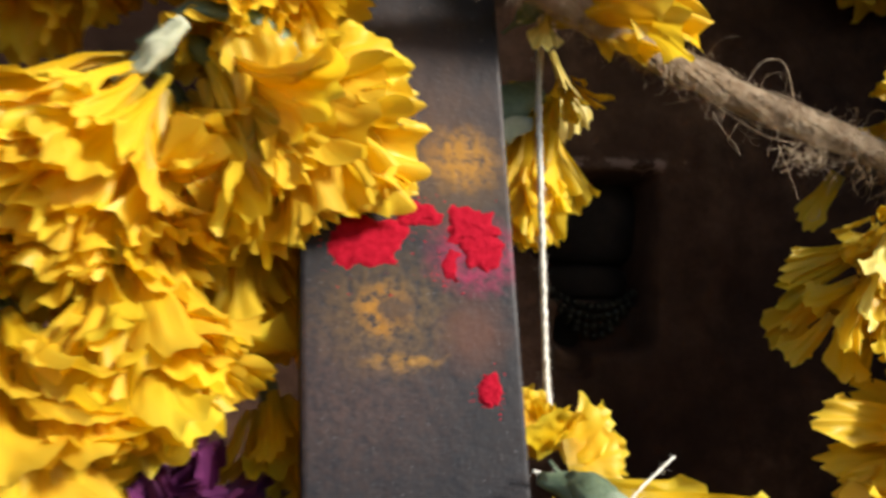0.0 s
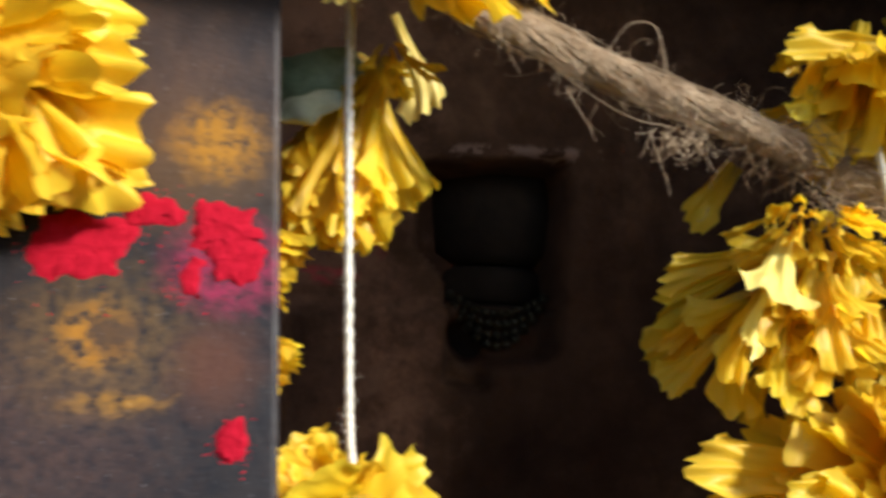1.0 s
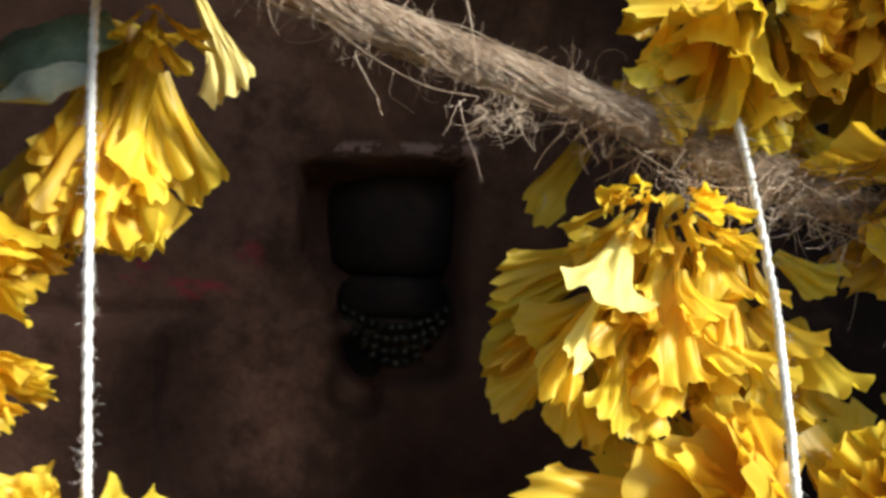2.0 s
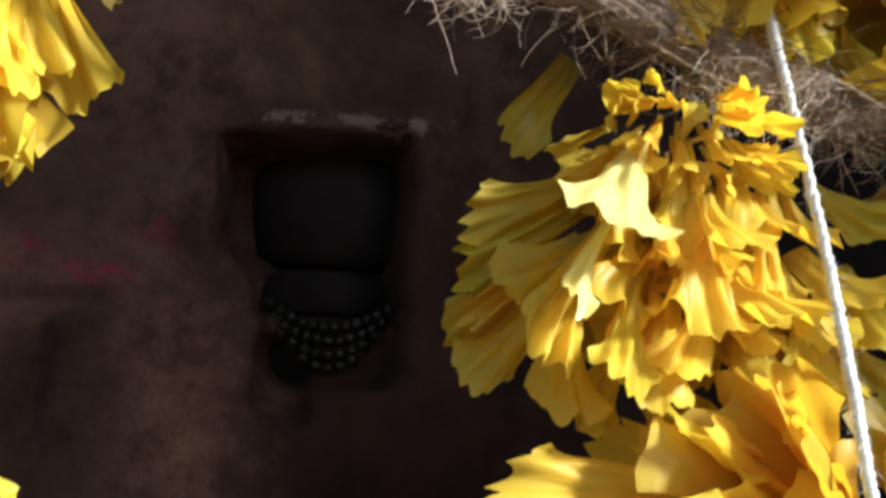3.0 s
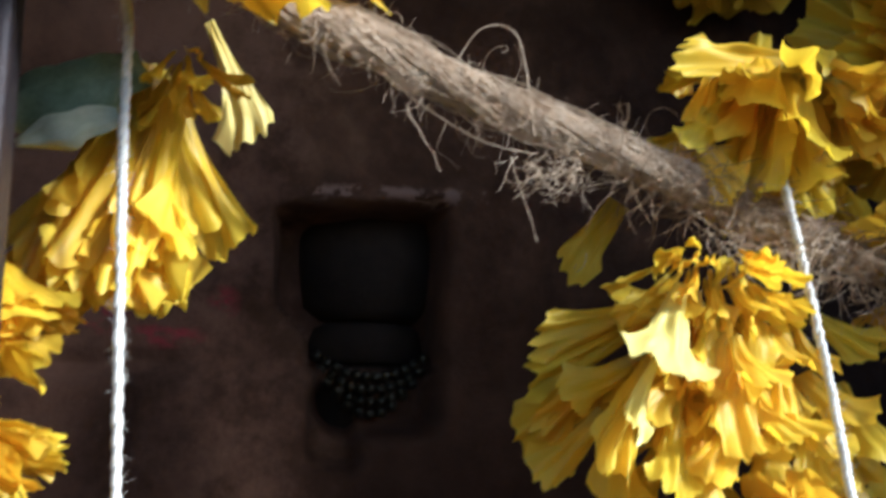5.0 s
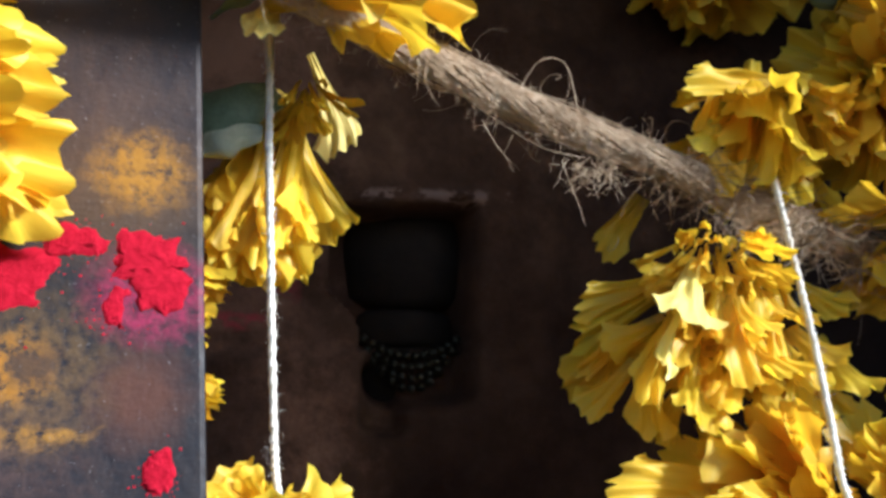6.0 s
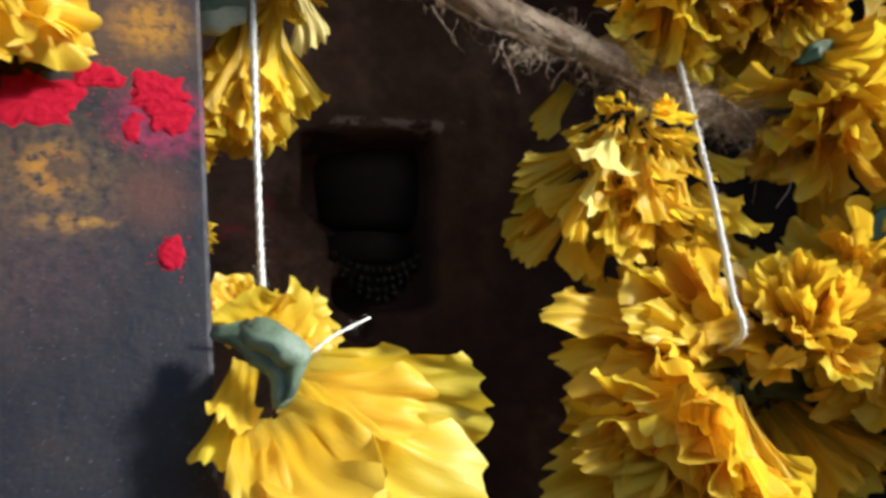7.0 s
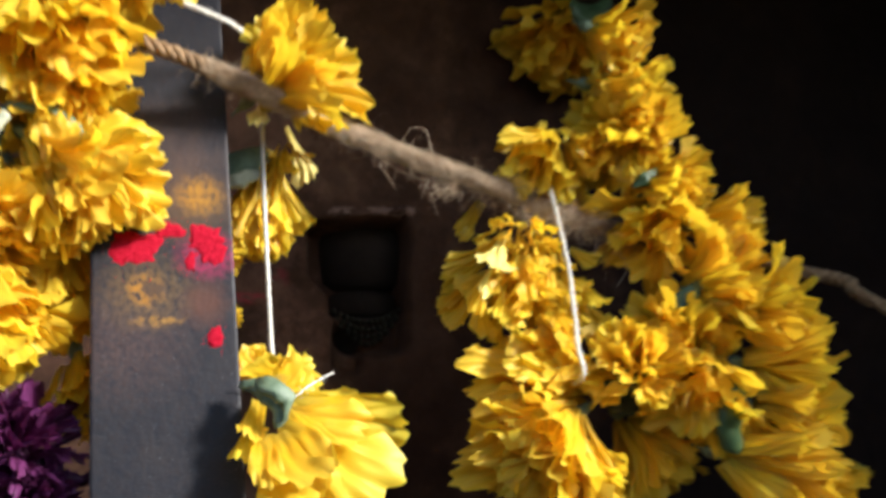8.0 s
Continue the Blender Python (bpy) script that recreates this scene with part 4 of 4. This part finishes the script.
extra(lb, (-98, -42, 17), (-74, -36, -2), (0.3, -1, 0.4), 0.8, PETALS[6])
extra(lb, (-98, -42, 20), (-72, -35, 12), (0.3, -1, 0.4), 0.8, PETALS[10])
extra(lb, (-100, -41, 22), (-75, -36, 22), (0.2, -1, 0.3), 0.8, PETALS[12])
blade(lb, (-93.6, -43.0, 15.4), (-69.5, -33.0, 2.8), 18.6, (0.1, -1, 0.3), BELLS[0])
blade(lb, (-95.9, -43.0, 18.5), (-70.7, -38.0, 18.2), 14.6, (0.1, -1, 0.3), BROADS[1])
blade(lb, (-96.3, -45.0, 18.7), (-73.2, -38.0, 11.4), 14.5, (0.1, -1, 0.3), BELLS[2])
blade(lb, (-90.4, -44.0, 11.2), (-83.5, -42.0, -4.1), 18.9, (0.1, -1, 0.3), BROADS[3])
blade(lb, (-95.9, -46.0, 12.0), (-93.9, -46.0, -4.4), 18.7, (0.1, -1, 0.3), BELLS[4])
blade(lb, (-95.7, -46.0, 5.7), (-99.4, -50.0, 23.3), 13.3, (0.1, -1, 0.3), BROADS[5])
blade(lb, (-92.3, -42.0, 18.2), (-77.0, -40.0, 27.4), 13.7, (0.1, -1, 0.3), BELLS[6])
blade(lb, (-90.2, -45.0, 9.3), (-77.0, -40.0, -2.8), 17.1, (0.1, -1, 0.3), BROADS[7])
flower((-102, -36, 44), (-93, -42, 25), 60, 30, 0.15)
flower((-121, -36, 2), (-117, -42, -21), 72, 40, 0.25)
flower((-119, -36, -9), (-113, -44, -39), 48, 44, 0.3)
flower((-136, -40, -24), (-128, -50, -52), 58, 38, 0.25)
flower((-140, -38, 50), (-131, -48, 30), 60, 38, 0.15)
flower((-113, -30, 16), (-107, -37, -6), 62, 34, 0.2)
flower((-152, -36, 0), (-144, -46, -22), 62, 38, 0.2)
flower((-106, -40, 73), (-99, -48, 38), 55, 36, 0.2)
flower((-82, -40, 92), (-76, -46, 66), 55, 30, 0.2)
flower((-111, -38, 38), (-94, -42, 31), 50, 22, 0.1)
flower((-100, -10, 3), (-95, -13, -27), 45, 24, 0.3, label="yellow flower half hidden behind the iron bar")
flower((-95, -10, -36), (-91, -13, -56), 45, 16, 0.3, label="yellow flower half hidden behind the iron bar")
for a, b in (((-108, -22, -66), (-104, -34, -54)), ((-118, -26, -78), (-111, -38, -68)), ((-104, -20, -82), (-99, -33, -73)), ((-112, -30, -94), (-106, -40, -84)), ((-118, -22, -56), (-110, -32, -50))):
    flower(a, b, 85, 46, 0.0, None, PURPLES, "small dark purple flower below the yellow garland", calyx=4.0, name="purple_flower", group="purple flowers", roots=4.0)


# ---- leaves ----
def leaf(points, widths, facing, material, label, thick=0.6):
    """A fleshy leaf or bract swept along a line."""
    line = spline([mm(*p) for p in points], 14)
    bm = bmesh.new()
    rings = []
    for i, (p, d, s, u) in enumerate(frames_along(line)):
        z = Vector(facing)
        z = (z - d * z.dot(d)).normalized()
        x = d.cross(z)
        v = i / 14
        w = np.interp(v, np.linspace(0, 1, len(widths)), widths) * MM
        ring = []
        for j in range(16):
            a = 2 * math.pi * j / 16
            ring.append(bm.verts.new(p + x * w * math.cos(a) + z * (thick * MM * math.sin(a) - 0.25 * w * math.cos(a) ** 2 + 0.0006 * math.sin(9 * math.cos(a) + 4 * v)) + noise.noise_vector((p + x * w * math.cos(a)) * 260) * 0.0011))
        rings.append(ring)
    for a, b in zip(rings, rings[1:]):
        for j in range(16):
            bm.faces.new((a[j], a[(j + 1) % 16], b[(j + 1) % 16], b[j]))
    bm.faces.new(rings[0])
    bm.faces.new(rings[-1])
    bmesh.ops.recalc_face_normals(bm, faces=bm.faces[:])
    return tagged(part("leaf", smooth(bm), material), label, "leaf", "leaves in the garland")


leaf([(-57.2, 2.0, 24.2), (-48.6, -2.0, 26.2), (-38.5, -2.0, 30.3)], (3.5, 5.8, 5.3, 2.6), (0, -1, 0.2), GREEN, "dull green bract tied under the rope", 1.2)
leaf([(-53.7, -3.0, 18.3), (-47.9, -5.0, 20.3), (-41.5, -5.0, 22.1)], (0.7, 2.6, 2.9, 1.2), (0, -1, 0.3), PALE_GREEN, "pale curled sepal under the green bract", 0.6)
leaf([(-47.5, -44.0, -48.4), (-41.8, -49.0, -49.3), (-38.2, -52.0, -53.3), (-38.2, -52.0, -60.5)], (1.6, 3.2, 4.1, 2.7, 0.7), (0, -1, 0.5), GREEN, "grey-green calyx leaf on the lower flower", 1.6)
leaf([(-43.8, -47.0, -47.3), (-40.2, -54.0, -49.7), (-36.2, -55.0, -53.5), (-38.0, -54.0, -58.5)], (1.2, 3.4, 2.9, 1.7, 0.5), (0.2, -1, 0.4), GREEN, "grey-green folded bract over the lower flower", 1.4)
leaf([(-117, -47, 21), (-107, -49, 27), (-97, -47, 25.5), (-91, -44, 21)], (0.8, 1.6, 1.8, 0.8), (0, -1, 0.8), GREEN, "thin arched green stalk among the petals", 0.8)
leaf([(111.1, -24.0, -72.5), (109.4, -27.0, -61.5), (113.5, -27.0, -52.5)], (2.7, 5.5, 5.1, 2.7), (0.2, -1, 0), DARK_GREEN, "dull green stalk in the garland loop", 1.6)
leaf([(95.0, -20.0, -24.3), (100.7, -22.0, -19.8), (108.6, -20.0, -14.6)], (1.2, 3.2, 2.8, 1.0), (0, -1, 0.3), DARK_GREEN, "small dark green leaf among the petals", 0.6)
leaf([(109.1, -26.0, -14.6), (112.2, -27.0, -13.8), (117.2, -26.0, -12.2)], (0.8, 1.6, 1.6, 0.6), (0, -1, 0.3), PALE_GREEN, "small pale green sepal among the petals", 0.6)
leaf([(86.7, -14.0, 19.3), (90.3, -16.0, 21.3), (95.3, -15.0, 24.4)], (0.8, 2.4, 2.2, 0.8), (0, -1, 0.3), DARK_GREEN, "small dark green leaf at the bend of the garland", 0.6)
leaf([(98.7, 60.0, 124.0), (107.9, 60.0, 119.3), (117.9, 60.0, 125.5)], (2.6, 6.3, 5.8, 2.1), (0, -1, 0.3), DARK_GREEN, "dark green leaf of the rear garland", 0.6)
leaf([(65.8, -14.0, -54.4), (68.3, -16.0, -50.8), (72.9, -15.0, -47.7)], (1.0, 2.6, 2.3, 0.8), (0, -1, 0.3), SHADED_GREEN, "dark green bract at the knot between two flowers", 0.8)
leaf([(75.8, -4.0, -57.2), (89.9, -6.0, -54.2), (105.9, -6.0, -51.6)], (1.1, 5.1, 4.8, 0.9), (0, -1, 0.3), SHADED_GREEN, "green leaf between the flowers, its shade put into the colour", 0.8)
leaf([(-120, -49, 14), (-114, -52, 18), (-109, -51, 24)], (1.0, 2.0, 2.2, 0.8), (0, -1, 0.3), PALE_GREEN, "whitish frayed bract among the petals")

# ---- carved boss and beads in the recess ----


def lathe(profile, sides=40, flat=0.7):
    bm = bmesh.new()
    rings = [[bm.verts.new((r * MM * math.cos(a), flat * r * MM * math.sin(a), z * MM)) for a in (2 * math.pi * j / sides for j in range(sides))] for r, z in profile]
    for a, b in zip(rings, rings[1:]):
        for j in range(sides):
            bm.faces.new((a[j], a[(j + 1) % sides], b[(j + 1) % sides], b[j]))
    bm.faces.new(rings[0][::-1])
    bm.faces.new(rings[-1])
    return smooth(bm)


boss = new("carved_boss")
boss.location = mm(16, 151, -34)
part("body", lathe(((10, -2), (15, 6), (18, 16), (19, 24), (17, 27))), BLACK, boss)
part("mouth", lathe(((16, 27.5), (18, 29), (18.4, 33), (17, 38), (13, 40))), BLACK, boss)
part("cap", lathe(((15, 40.5), (20, 44), (22, 54), (22, 64), (19, 72), (10, 76))), BLACK, boss)
tagged(boss, "black oiled stone boss standing in the recess", "carving")
beads = new("bead_string")
beads.location = mm(16, 134.5, -10)
tagged(beads, "dark bronze beads strung in rows across the stone boss", "beads")
bead = bmesh.new()
bmesh.ops.create_uvsphere(bead, u_segments=10, v_segments=8, radius=0.00155)
bead_mesh = bpy.data.meshes.new("bead")
smooth(bead).to_mesh(bead_mesh)
bead.free()
bead_mesh.materials.append(BRONZE)
for half, z, count in ((15.5, 0, 12), (14.2, -3.6, 11), (12.2, -7.2, 9), (9.5, -10.6, 7)):
    for j in range(count):
        u = 2 * j / (count - 1) - 1
        part("bead", bead_mesh, None, beads).location = mm(half * u, 2 * u * u, z + 5.5 * u * u)
